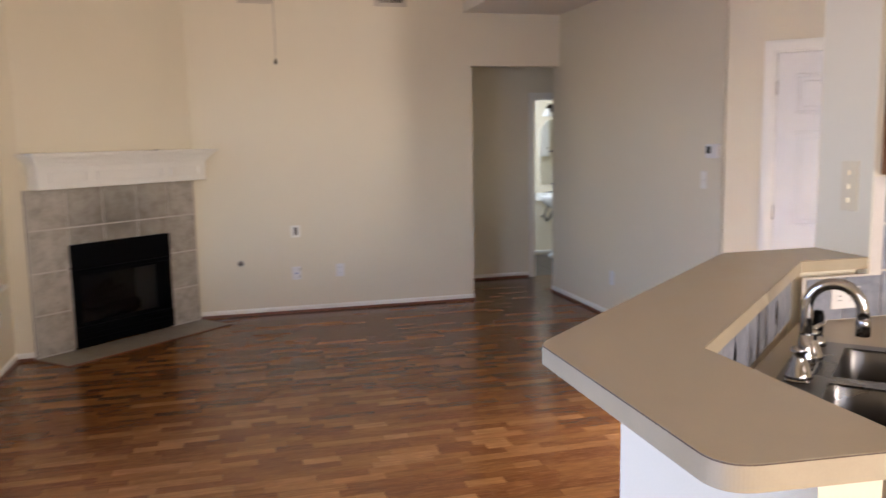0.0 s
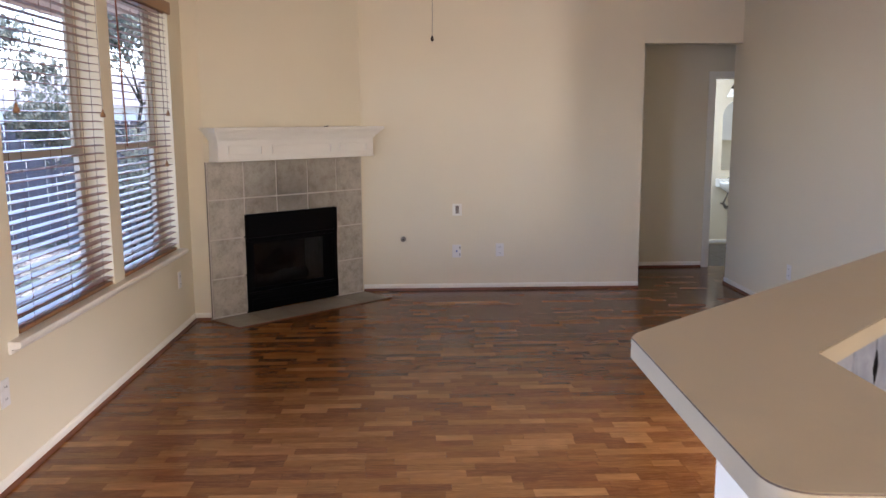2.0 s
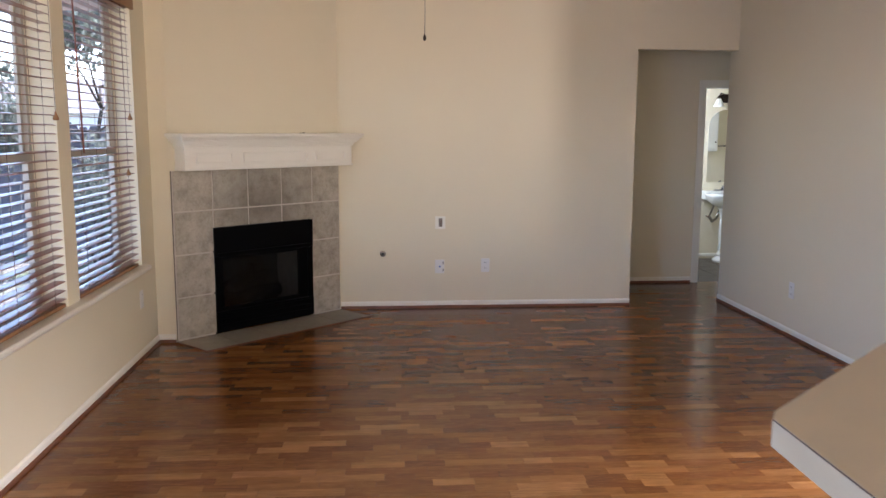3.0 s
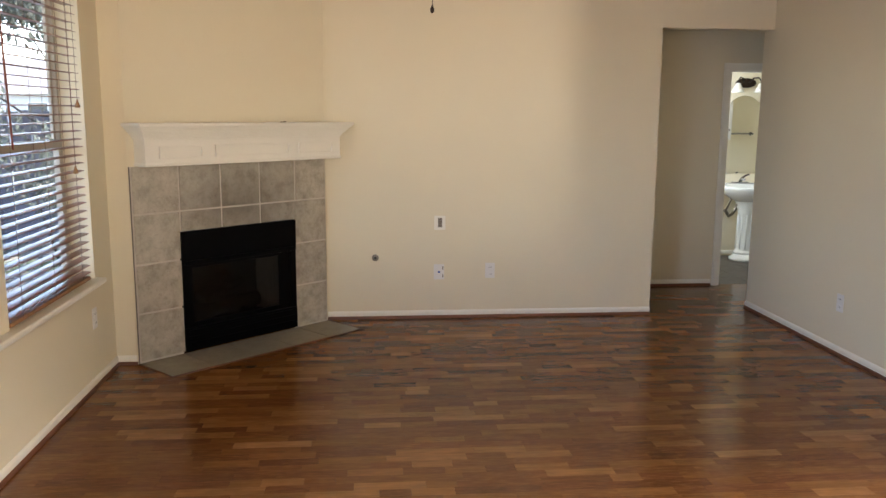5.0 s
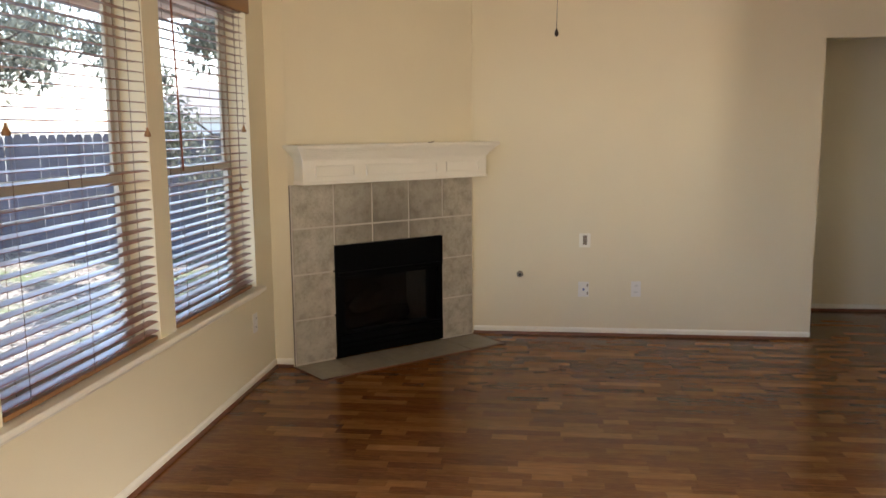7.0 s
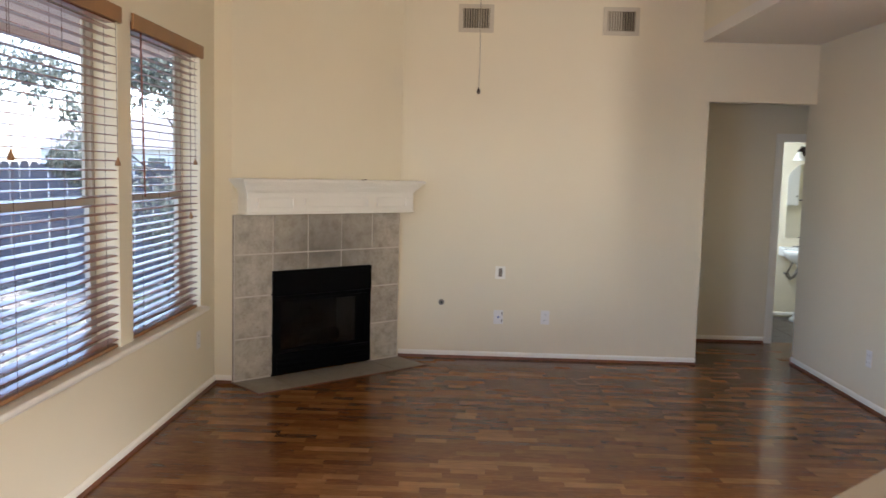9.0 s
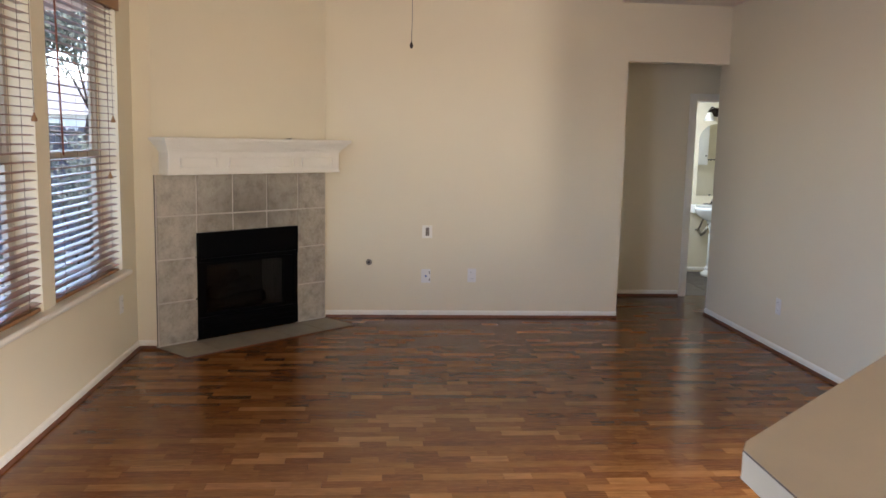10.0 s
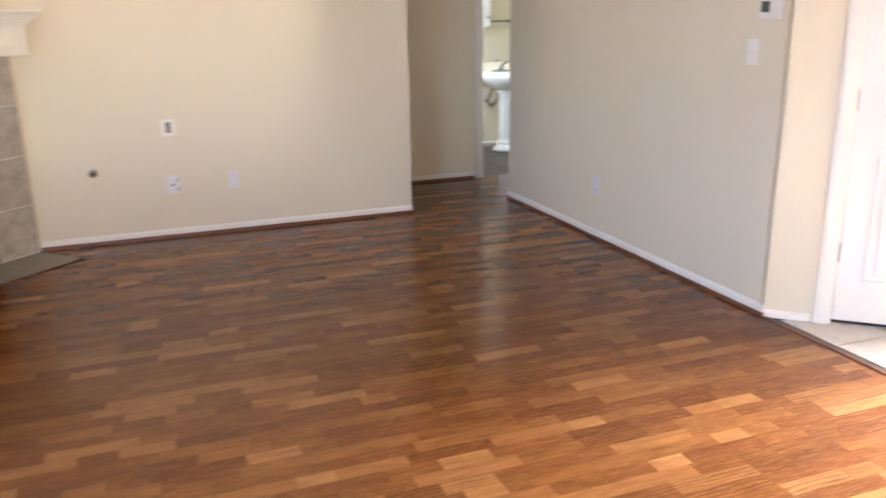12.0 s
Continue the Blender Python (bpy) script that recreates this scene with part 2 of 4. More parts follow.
def mesh_of(bm, name, material):
    me = bpy.data.meshes.new(name)
    bmesh.ops.recalc_face_normals(bm, faces=bm.faces)
    bm.to_mesh(me)
    bm.free()
    for m in (material if isinstance(material, (list, tuple)) else [material]):
        me.materials.append(m)
    return me


def thing(name, bm, material, label, category, m=None, kind="", group=""):
    ob = new(name, mesh_of(bm, name, material) if bm else None)
    if m is not None:
        ob.matrix_world = m
    return tagged(ob, label, category, group, kind)


def part(name, bm, material, parent, label="", m=None):
    ob = new(name, mesh_of(bm, name, material))
    ob.parent = parent
    if m is not None:
        ob.matrix_local = m
    return tagged(ob, label)


def box(bm, x0, x1, y0, y1, z0, z1, bevel=0.0):
    r = bmesh.ops.create_cube(bm, size=1.0)
    vs = r["verts"]
    for v in vs:
        v.co = Vector((x0 if v.co.x < 0 else x1, y0 if v.co.y < 0 else y1, z0 if v.co.z < 0 else z1))
    if bevel:
        es = list({e for v in vs for e in v.link_edges})
        bmesh.ops.bevel(bm, geom=es, offset=bevel, segments=2, affect="EDGES", profile=0.6)
    return bm


def boxes(*rows, bevel=0.0):
    bm = bmesh.new()
    for row in rows:
        box(bm, *row, bevel=bevel)
    return bm


def prism(bm, pts, z0, z1, bevel=0.0):
    low = [bm.verts.new((x, y, z0)) for x, y in pts]
    high = [bm.verts.new((x, y, z1)) for x, y in pts]
    bm.faces.new(low[::-1])
    top = bm.faces.new(high)
    n = len(pts)
    for i in range(n):
        bm.faces.new((low[i], low[(i + 1) % n], high[(i + 1) % n], high[i]))
    if bevel:
        es = [e for e in bm.edges if e in set(top.edges)]
        bmesh.ops.bevel(bm, geom=es, offset=bevel, segments=2, affect="EDGES")
    return bm


def lathe(bm, profile, turns=20, at=(0, 0, 0), flat=1.0):
    """Turn a profile of (radius, height) about the vertical; flat squeezes it in y."""
    rings = []
    for r, z in profile:
        rings.append([bm.verts.new((at[0] + r * math.cos(2 * math.pi * i / turns), at[1] + flat * r * math.sin(2 * math.pi * i / turns), at[2] + z)) for i in range(turns)])
    for a, b in zip(rings, rings[1:]):
        for i in range(turns):
            j = (i + 1) % turns
            bm.faces.new((a[i], a[j], b[j], b[i]))
    bm.faces.new(rings[0][::-1])
    bm.faces.new(rings[-1])
    for f in bm.faces:
        f.smooth = True
    return bm


def tube(bm, pts, radius, sides=8):
    """A round bar along points; radius may be one number or one for each point."""
    pts = [Vector(p) for p in pts]
    rad = radius if isinstance(radius, (list, tuple)) else [radius] * len(pts)
    rings = []
    side = None
    for i, p in enumerate(pts):
        way = (pts[min(i + 1, len(pts) - 1)] - pts[max(i - 1, 0)]).normalized()
        if side is None:
            side = way.orthogonal().normalized()
        side = (side - way * side.dot(way)).normalized()
        up = way.cross(side)
        rings.append([bm.verts.new(p + rad[i] * (math.cos(2 * math.pi * k / sides) * side + math.sin(2 * math.pi * k / sides) * up)) for k in range(sides)])
    for a, b in zip(rings, rings[1:]):
        for k in range(sides):
            j = (k + 1) % sides
            bm.faces.new((a[k], a[j], b[j], b[k])).smooth = True
    bm.faces.new(rings[0][::-1])
    bm.faces.new(rings[-1])
    return bm


def moulding(bm, profile, x0, x1):
    """Sweep an outline of (depth, height) along x; depth counts towards -y."""
    a = [bm.verts.new((x0, -d, z)) for d, z in profile]
    b = [bm.verts.new((x1, -d, z)) for d, z in profile]
    n = len(profile)
    for i in range(n):
        bm.faces.new((a[i], a[(i + 1) % n], b[(i + 1) % n], b[i]))
    bm.faces.new(a)
    bm.faces.new(b[::-1])
    return bm


# ---- the plan ----
LEFT, FAR, RIGHT, SOUTH = -1.47, 7.262, 3.067, -3.0
HIGH, LOW = 3.5, 2.617            # the tall ceiling and the dropped one
DROP = 2.14                       # where the dropped ceiling begins
HALL = 8.27                       # the wall at the back of the passage
WIN = ((3.54, 4.66), (4.82, 5.93))
SILL, HEAD = 0.60, 2.27
FIRE = pose(-1.347, 6.235, 0, 0, 0, 42)       # along the fireplace's face; -y is into the room
ENTRY = pose(RIGHT, 4.60, 0, 0, 0, -42)       # along the slanted wall by the entry
FACE = 1.475


def setting(name, bm, material, label, category, m=None):
    return thing(name, bm, material, label, category, m, "structure")


# window wall, two windows and an assumed, unseen patio opening nearer the start
T = LEFT - 0.17
setting("wall_west", boxes(
    (T, LEFT, SOUTH, 0.1, 0, HIGH), (T, LEFT, 0.1, 2.1, 2.12, HIGH), (T, LEFT, 2.1, WIN[0][0], 0, HIGH),
    (T, LEFT, WIN[0][0], WIN[1][1], 0, SILL - 0.03), (T, LEFT, WIN[0][0], WIN[1][1], HEAD, HIGH),
    (T, LEFT, WIN[0][1], WIN[1][0], SILL - 0.03, HEAD), (T, LEFT, WIN[1][1], FAR + 0.5, 0, HIGH)),
    WALL, "cream painted wall with two tall windows", "wall")
setting("wall_north", boxes((-0.30, 2.214, FAR, FAR + 0.135, 0, HIGH), (2.214, RIGHT + 0.12, FAR, FAR + 0.135, 2.15, HIGH),
        (LEFT, -0.20, FAR + 0.40, FAR + 0.5, 0, HIGH), (-0.30, -0.20, FAR + 0.135, FAR + 0.40, 0, HIGH)),
        WALL, "tall cream painted wall with a square passage opening", "wall")
setting("wall_east", boxes((RIGHT, RIGHT + 0.12, 4.63, FAR, 0, LOW), (RIGHT, RIGHT + 0.12, FAR, 7.418, 0, 2.15)),
        WALL, "cream painted side wall in cool window light", "wall")
setting("chimney_wall", boxes((0, 0.30, 0, 0.09, 0, HIGH), (1.19, FACE, 0, 0.09, 0, HIGH), (0.30, 1.19, 0, 0.09, 0.785, HIGH)),
        WALL, "slanted cream chimney breast above the fireplace", "wall", FIRE)
setting("chimney_return", boxes((LEFT, -1.346, 6.236, 6.30, 0, HIGH)), WALL, "narrow cream wall beside the fireplace", "wall")
end = FIRE @ Vector((FACE, 0, 0))
setting("chimney_side", boxes((end.x - 0.08, end.x, end.y - 0.003, FAR, 0, HIGH)), WALL, "narrow cream wall beside the fireplace", "wall")

# entry: slanted wall with the door
DW0, DW1, DTOP = 0.275, 1.055, 1.985
setting("wall_entry", boxes((0.0, DW0, 0, 0.12, 0, LOW), (DW1, 1.5, 0, 0.12, 0, LOW), (DW0, DW1, 0, 0.12, DTOP + 0.015, LOW)),
        WALL, "slanted cream wall with a white door", "wall", ENTRY)
far_end = ENTRY @ Vector((1.5, 0, 0))
setting("wall_entry_end", boxes((far_end.x, 5.6, far_end.y, far_end.y + 0.12, 0, LOW)), WALL, "plain cream entry wall", "wall")
setting("wall_kitchen", boxes((2.025, 5.6, 2.237, 2.49, 0, LOW)), WALL, "cream painted kitchen wall end", "wall")
# unseen walls: openings cut for the lamps, north length stops stray light
setting("wall_outer_east", boxes((5.6, 5.72, far_end.y + 0.121, 7.42, 0, LOW), (5.6, 5.72, SOUTH, 2.55, 0, LOW), (5.6, 5.72, 2.55, 3.48, 0, 0.28), (5.6, 5.72, 2.55, 3.48, 2.22, LOW), (5.6, 5.72, 3.48, far_end.y + 0.12, 0, LOW)), WALL, "plain cream outer wall", "wall")
setting("wall_south", boxes((T, -0.65, SOUTH - 0.12, SOUTH, 0, HIGH), (-0.65, 1.25, SOUTH - 0.12, SOUTH, 0, 0.75), (-0.65, 1.25, SOUTH - 0.12, SOUTH, 2.25, HIGH),
        (1.25, 2.34, SOUTH - 0.12, SOUTH, 0, HIGH), (2.34, 2.68, SOUTH - 0.12, SOUTH, 0, 0.5), (2.34, 2.68, SOUTH - 0.12, SOUTH, 2.2, HIGH),
        (2.68, 5.72, SOUTH - 0.12, SOUTH, 0, HIGH)), WALL, "plain cream back wall with two openings", "wall")

# passage and bathroom
BD0, BD1, BDT = 3.205, 3.93, 1.905
setting("wall_passage", boxes((0.9, BD0, HALL, HALL + 0.11, 0, 2.42), (BD1, 5.2, HALL, HALL + 0.11, 0, 2.42), (BD0, BD1, HALL, HALL + 0.11, BDT, 2.42)),
        WALL, "cream passage wall in deep shade", "wall")
setting("wall_passage_ends", boxes((0.8, 0.9, FAR + 0.135, HALL + 0.11, 0, 2.42), (5.2, 5.3, 7.419, HALL + 0.11, 0, 2.42),
        (RIGHT + 0.12, 5.72, 7.30, 7.418, 0, LOW)), WALL, "plain cream passage walls", "wall")
BATH = 9.78
# the west opening is assumed, out of view, and holds a lamp
setting("wall_bath", boxes((2.9, 5.3, BATH, BATH + 0.1, 0, 2.42), (5.2, 5.3, HALL + 0.11, BATH + 0.1, 0, 2.42),
        (2.8, 2.9, HALL + 0.11, 8.7, 0, 2.42), (2.8, 2.9, 9.5, BATH + 0.1, 0, 2.42), (2.8, 2.9, 8.7, 9.5, 0, 1.15), (2.8, 2.9, 8.7, 9.5, 2.05, 2.42)),
        WALL, "pale cream bathroom walls", "wall")

# ceilings
setting("ceiling", boxes((T, DROP, SOUTH - 0.12, FAR + 0.5, HIGH, HIGH + 0.1)), CEIL, "tall cream painted ceiling", "ceiling")
setting("ceiling_dropped", boxes((DROP, 5.72, SOUTH - 0.12, FAR, LOW, LOW + 0.08), (RIGHT + 0.12, 5.72, FAR, 7.418, LOW, LOW + 0.08)), CEIL, "dropped flat ceiling along the side wall", "ceiling")
setting("ceiling_riser", boxes((DROP, DROP + 0.1, SOUTH - 0.12, FAR, LOW + 0.08, HIGH)), WALL, "upright face of the dropped ceiling", "wall")
setting("ceiling_passage", boxes((0.8, 5.3, FAR + 0.135, BATH + 0.1, 2.42, 2.5)), CEIL, "low passage and bathroom ceiling", "ceiling")

# baseboards and the brown shoe moulding under them
BASE = [(0, 0.022), (0.011, 0.022), (0.011, 0.045), (0.008, 0.052), (0.004, 0.059), (0, 0.059)]
SHOES = [(0, 0), (0.019, 0), (0.018, 0.010), (0.014, 0.018), (0.010, 0.022), (0, 0.022)]
RUNS = [  # start, length, heading, shoe
    ((2.214, FAR), 2.214 + 0.245, 180, True), ((LEFT, 6.236), 9.2, -90, True), ((-1.347, 6.236), 0.123, 180, True),
    ((RIGHT, 4.60), 7.418 - 4.60, 90, True), ((BD0 - 0.07, HALL), 2.2, 180, True), ((BD0 - 0.3, BATH), 2.2, 0, False)]
for (x, y), length, heading, shoe in RUNS:
    # the moulding runs along +x with its face towards -y
    if heading == 180:
        m = pose(x - length, y, 0)
    elif heading == -90:
        m = pose(x, y - length, 0, 0, 0, 90)
    elif heading == 90:
        m = pose(x, y + length, 0, 0, 0, -90)
    else:
        m = pose(x, y, 0)
    setting("baseboard", moulding(bmesh.new(), BASE, 0, length), TRIM, "low white painted baseboard", "baseboard", m)
    if shoe:
        setting("trim", moulding(bmesh.new(), SHOES, 0, length), SHOE, "brown wooden shoe moulding on the floor", "trim", m)
setting("baseboard", moulding(bmesh.new(), [(d, z - 0.02) for d, z in BASE], 0.0, 0.20), TRIM, "low white painted baseboard", "baseboard", ENTRY)
setting("trim", moulding(bmesh.new(), [(0, 0), (0.030, 0), (0.024, 0.006), (0.006, 0.006)], 0, 2.05), SHOE, "brown wooden strip between oak and tile", "trim", pose(RIGHT + 0.012, 4.59, 0, 0, 0, -90))

# ---- fireplace ----


def fireplace():
    base = thing("fireplace", None, None, "gas fireplace with grey stone tiles and white mantel", "fireplace", FIRE)
    backing = bmesh.new()
    for r in ((0.006, 0.305, -0.006, -0.001, 0.0, 1.2), (1.195, 1.470, -0.006, -0.001, 0.0, 1.2), (0.305, 1.195, -0.006, -0.001, 0.787, 1.2)):
        box(backing, *r)
    part("edge_joint", boxes((0.001, 0.007, -0.0095, -0.0062, 0.0, 1.2)), DARK_GROUT, base, "dark open joint along the tile edge")
    part("grout_bed", backing, GROUT, base, "pale grout between the tiles")
    cols, rows = (0.012, 0.318, 0.612, 0.908, 1.198, 1.468), (0.012, 0.310, 0.612, 0.915, 1.205)
    rng = random.Random(3)
    for i in range(5):
        for j in range(4):
            x0, x1, z0, z1 = cols[i] + 0.0055, cols[i + 1] - 0.0055, rows[j] + 0.0055, rows[j + 1] - 0.0055
            if 0 < i < 4:
                if j < 2:
                    continue
                if j == 2:
                    z0 = 0.786
            if i == 0 and j < 3:
                x1 = 0.312
            if i == 4 and j < 3:
                x0 = 1.188
            out = 0.013 + rng.uniform(-0.0015, 0.0015)
            part("tile", boxes((x0, x1, -out, -0.006, z0, z1), bevel=0.003), FIRE_TILE, base)
    return base


def firebox():
    f = thing("firebox", None, None, "black steel gas firebox with glass front and ceramic logs", "fireplace insert", FIRE)
    x0, x1, zt = 0.312, 1.186, 0.784
    part("surround", boxes((x0, x1, -0.028, 0.06, 0.575, zt), (x0, x0 + 0.045, -0.022, 0.06, 0.165, 0.575), (x1 - 0.045, x1, -0.022, 0.06, 0.165, 0.575), bevel=0.004), BLACK, f)
    part("hood", boxes((x0 + 0.02, x1 - 0.02, -0.045, -0.026, 0.57, 0.60), bevel=0.006), BLACK, f, "narrow black heat hood")
    part("lower_panel", boxes((x0, x1, -0.026, 0.06, 0.016, 0.165), bevel=0.004), BLACK, f)
    for z in (0.05, 0.09, 0.13):
        part("louvre", boxes((x0 + 0.03, x1 - 0.03, -0.033, -0.024, z, z + 0.022), bevel=0.003), BLACK, f)
    g0, g1, gz0, gz1 = x0 + 0.045, x1 - 0.045, 0.165, 0.575
    part("door_frame", boxes((g0, g0 + 0.03, -0.008, 0.01, gz0, gz1), (g1 - 0.085, g1, -0.008, 0.01, gz0, gz1), (g0 + 0.03, g1 - 0.085, -0.008, 0.01, gz1 - 0.03, gz1),
         (g0 + 0.03, g1 - 0.085, -0.008, 0.01, gz0, gz0 + 0.03), bevel=0.003), BLACK, f)
    pane = part("glass_pane", boxes((g0 + 0.03, g1 - 0.085, 0.0, 0.004, gz0 + 0.03, gz1 - 0.03)), FIRE_GLASS, f, "smoked fireplace glass")
    pane.visible_shadow = False
    # paler panel: light on the right inner side is put into its colour
    part("side_lining", boxes((g1 - 0.006, g1 - 0.0005, 0.06, 0.395, 0.102, 0.598)), HEARTH_TILE, f, "pale panel painted as the lit firebox side")
    part("liner", boxes((g0, g1, 0.40, 0.43, 0.1, 0.62), (g0 - 0.02, g0, 0.06, 0.43, 0.1, 0.62), (g1, g1 + 0.02, 0.06, 0.43, 0.1, 0.62),
         (g0, g1, 0.06, 0.43, 0.60, 0.62), (g0, g1, 0.06, 0.43, 0.08, 0.10)), FIREBRICK, f, "sooty firebox lining")
    rng = random.Random(8)
    for a, b, r in (((0.46, 0.17, 0.20), (1.00, 0.20, 0.23), 0.055), ((0.50, 0.27, 0.27), (0.92, 0.30, 0.29), 0.05), ((0.56, 0.20, 0.29), (0.80, 0.27, 0.41), 0.04),
                    ((0.66, 0.26, 0.33), (0.90, 0.20, 0.36), 0.035)):
        pts = [Vector(a).lerp(Vector(b), k / 8) + Vector((0, rng.uniform(-0.008, 0.008), rng.uniform(-0.01, 0.01))) for k in range(9)]
        part("log", tube(bmesh.new(), pts, [r * rng.uniform(0.8, 1.1) for _ in pts], 9), LOG, f, "charred ceramic log")
    part("grate", boxes((0.45, 1.0, 0.12, 0.14, 0.12, 0.14), (0.45, 1.0, 0.30, 0.32, 0.12, 0.14), (0.50, 0.52, 0.1, 0.34, 0.10, 0.16), (0.72, 0.74, 0.1, 0.34, 0.10, 0.16), (0.93, 0.95, 0.1, 0.34, 0.10, 0.16)), BLACK, f)


def mantel():
    m = thing("mantel", None, None, "white painted wooden mantel with stepped crown and panels", "mantel", FIRE)
    b0, b1, out = 0.045, 1.505, 0.135
    z0, z1 = 1.210, 1.360
    body = boxes((b0, b1, -out, -0.0005, z0, z1), bevel=0.003)
    part("body", body, TRIM, m)
    part("foot_bead", boxes((b0 - 0.006, b1 + 0.006, -out - 0.006, -0.0005, z0 - 0.006, z0 + 0.012), bevel=0.004), TRIM, m)
    steps = ((0.012, 1.360, 1.374), (0.022, 1.374, 1.388), (0.040, 1.388, 1.402), (0.056, 1.402, 1.416), (0.068, 1.416, 1.424), (0.080, 1.424, 1.434))
    for o, za, zb in steps:
        part("crown_step", boxes((b0 - o * 0.75, b1 + o * 0.6, -out - o, -0.0005, za, zb), bevel=0.004), TRIM, m)
    part("shelf", boxes((b0 - 0.072, b1 + 0.054, -out - 0.092, -0.0005, 1.434, 1.456), bevel=0.005), TRIM, m)
    for x0, x1 in ((0.130, 0.413), (0.502, 1.064), (1.144, 1.432)):
        a, b = 1.256, 1.314
        part("panel_bead", boxes((x0, x1, -out - 0.013, -out + 0.001, b, b + 0.008), (x0, x1, -out - 0.013, -out + 0.001, a - 0.008, a),
             (x0, x0 + 0.008, -out - 0.013, -out + 0.001, a, b), (x1 - 0.008, x1, -out - 0.013, -out + 0.001, a, b), bevel=0.002), TRIM, m)
    key = thing("metal_clip", None, None, "small dark metal clip lying on the mantel", "clip", FIRE @ pose(1.03, -0.12, 1.456, 0, 0, 15))
    part("plate", boxes((-0.02, 0.02, -0.008, 0.008, 0, 0.004), bevel=0.001), BRONZE, key)
    part("loop", tube(bmesh.new(), [(0.02 + 0.01 * math.cos(a), 0.01 * math.sin(a), 0.005) for a in [k * math.pi / 5 for k in range(10)]], 0.0022, 6), BRONZE, key)


def hearth():
    h = setting("hearth", prism(bmesh.new(), [(0.002, -0.002), (0.002, -0.013), (0.02, -0.368), (1.483, -0.362), (1.470, -0.013), (1.470, -0.002)], 0.0, 0.004), DARK_GROUT,
                "flat greenish grey tiled hearth with a thin wooden edge", "hearth", FIRE)
    cuts = (0.0, 0.29, 0.59, 0.89, 1.19, 1.47)
    front = lambda x: -0.368 + 0.006 * (x / 1.48)
    for i in range(5):
        a, b = cuts[i] + 0.003, cuts[i + 1] - 0.003
        fa, fb = front(a), front(b)
        pts = [(a, -0.015), (a, fa), (b, fb), (b, -0.015)]
        if i == 0:
            pts = [(a, -0.015), (0.022, fa), (b, fb), (b, -0.015)]
        if i == 4:
            pts = [(a, -0.015), (a, fa), (1.480, fb), (b, -0.015)]
        part("tile", prism(bmesh.new(), pts, 0.003, 0.007), HEARTH_TILE, h)
    part("edge_strip", tube(bmesh.new(), [(0.0, -0.015, 0.003), (0.016, -0.376, 0.003), (1.494, -0.370, 0.003), (1.480, -0.015, 0.003)], 0.0055, 6), SHOE, h, "thin red-brown wooden edge")


fireplace()
firebox()
mantel()
hearth()

# ---- windows ----


def window(name, y0, y1):
    w = setting(name, None, None, "single-hung window with grey metal frame", "window")
    xo, xi = LEFT - 0.165, LEFT - 0.125
    part("window_frame", boxes((xo, xi, y0, y0 + 0.03, SILL, HEAD), (xo, xi, y1 - 0.03, y1, SILL, HEAD), (xo, xi, y0 + 0.03, y1 - 0.03, HEAD - 0.03, HEAD),
         (xo, xi, y0 + 0.03, y1 - 0.03, SILL, SILL + 0.03)), ALUMINIUM, w)
    mid = 1.345
    part("upper_sash", boxes((xo + 0.003, xo + 0.02, y0 + 0.03, y0 + 0.055, mid, HEAD - 0.03), (xo + 0.003, xo + 0.02, y1 - 0.055, y1 - 0.03, mid, HEAD - 0.03),
         (xo + 0.003, xo + 0.02, y0 + 0.055, y1 - 0.055, mid - 0.005, mid + 0.03), bevel=0.002), ALUMINIUM, w)
    part("lower_sash", boxes((xo + 0.022, xi + 0.004, y0 + 0.03, y0 + 0.065, SILL + 0.03, mid + 0.02), (xo + 0.022, xi + 0.004, y1 - 0.065, y1 - 0.03, SILL + 0.03, mid + 0.02),
         (xo + 0.022, xi + 0.004, y0 + 0.065, y1 - 0.065, mid - 0.025, mid + 0.02), (xo + 0.022, xi + 0.004, y0 + 0.065, y1 - 0.065, SILL + 0.03, SILL + 0.07), bevel=0.002), ALUMINIUM, w)
    part("latch", boxes((xi + 0.002, xi + 0.022, (y0 + y1) / 2 + 0.15, (y0 + y1) / 2 + 0.21, mid + 0.0205, mid + 0.034), bevel=0.004), NICKEL, w, "small metal sash latch")
    for z0, z1, x in ((SILL + 0.07, mid - 0.025, xo + 0.031), (mid + 0.03, HEAD - 0.03, xo + 0.011)):
        pane = part("pane", boxes((x, x + 0.004, y0 + 0.05, y1 - 0.05, z0, z1)), PANE, w)
        pane.visible_shadow = False
    part("window_sill", boxes((LEFT - 0.13, LEFT, y0 + 0.001, y1 - 0.001, SILL - 0.029, SILL + 0.0005)), TRIM, w)


for k, (a, b) in enumerate(WIN):
    window("window_%d" % (k + 1), a, b)
STOOL = [(0, 0.545), (0.013, 0.548), (0.018, 0.558), (0.012, 0.566), (0.020, 0.570), (0.048, 0.572), (0.054, 0.580), (0.054, 0.594), (0.048, 0.601), (0, 0.601)]
setting("window_stool", moulding(bmesh.new(), STOOL, 0, 2.52), TRIM, "long white moulded window stool", "window sill", pose(LEFT, 3.44, 0, 0, 0, 90))


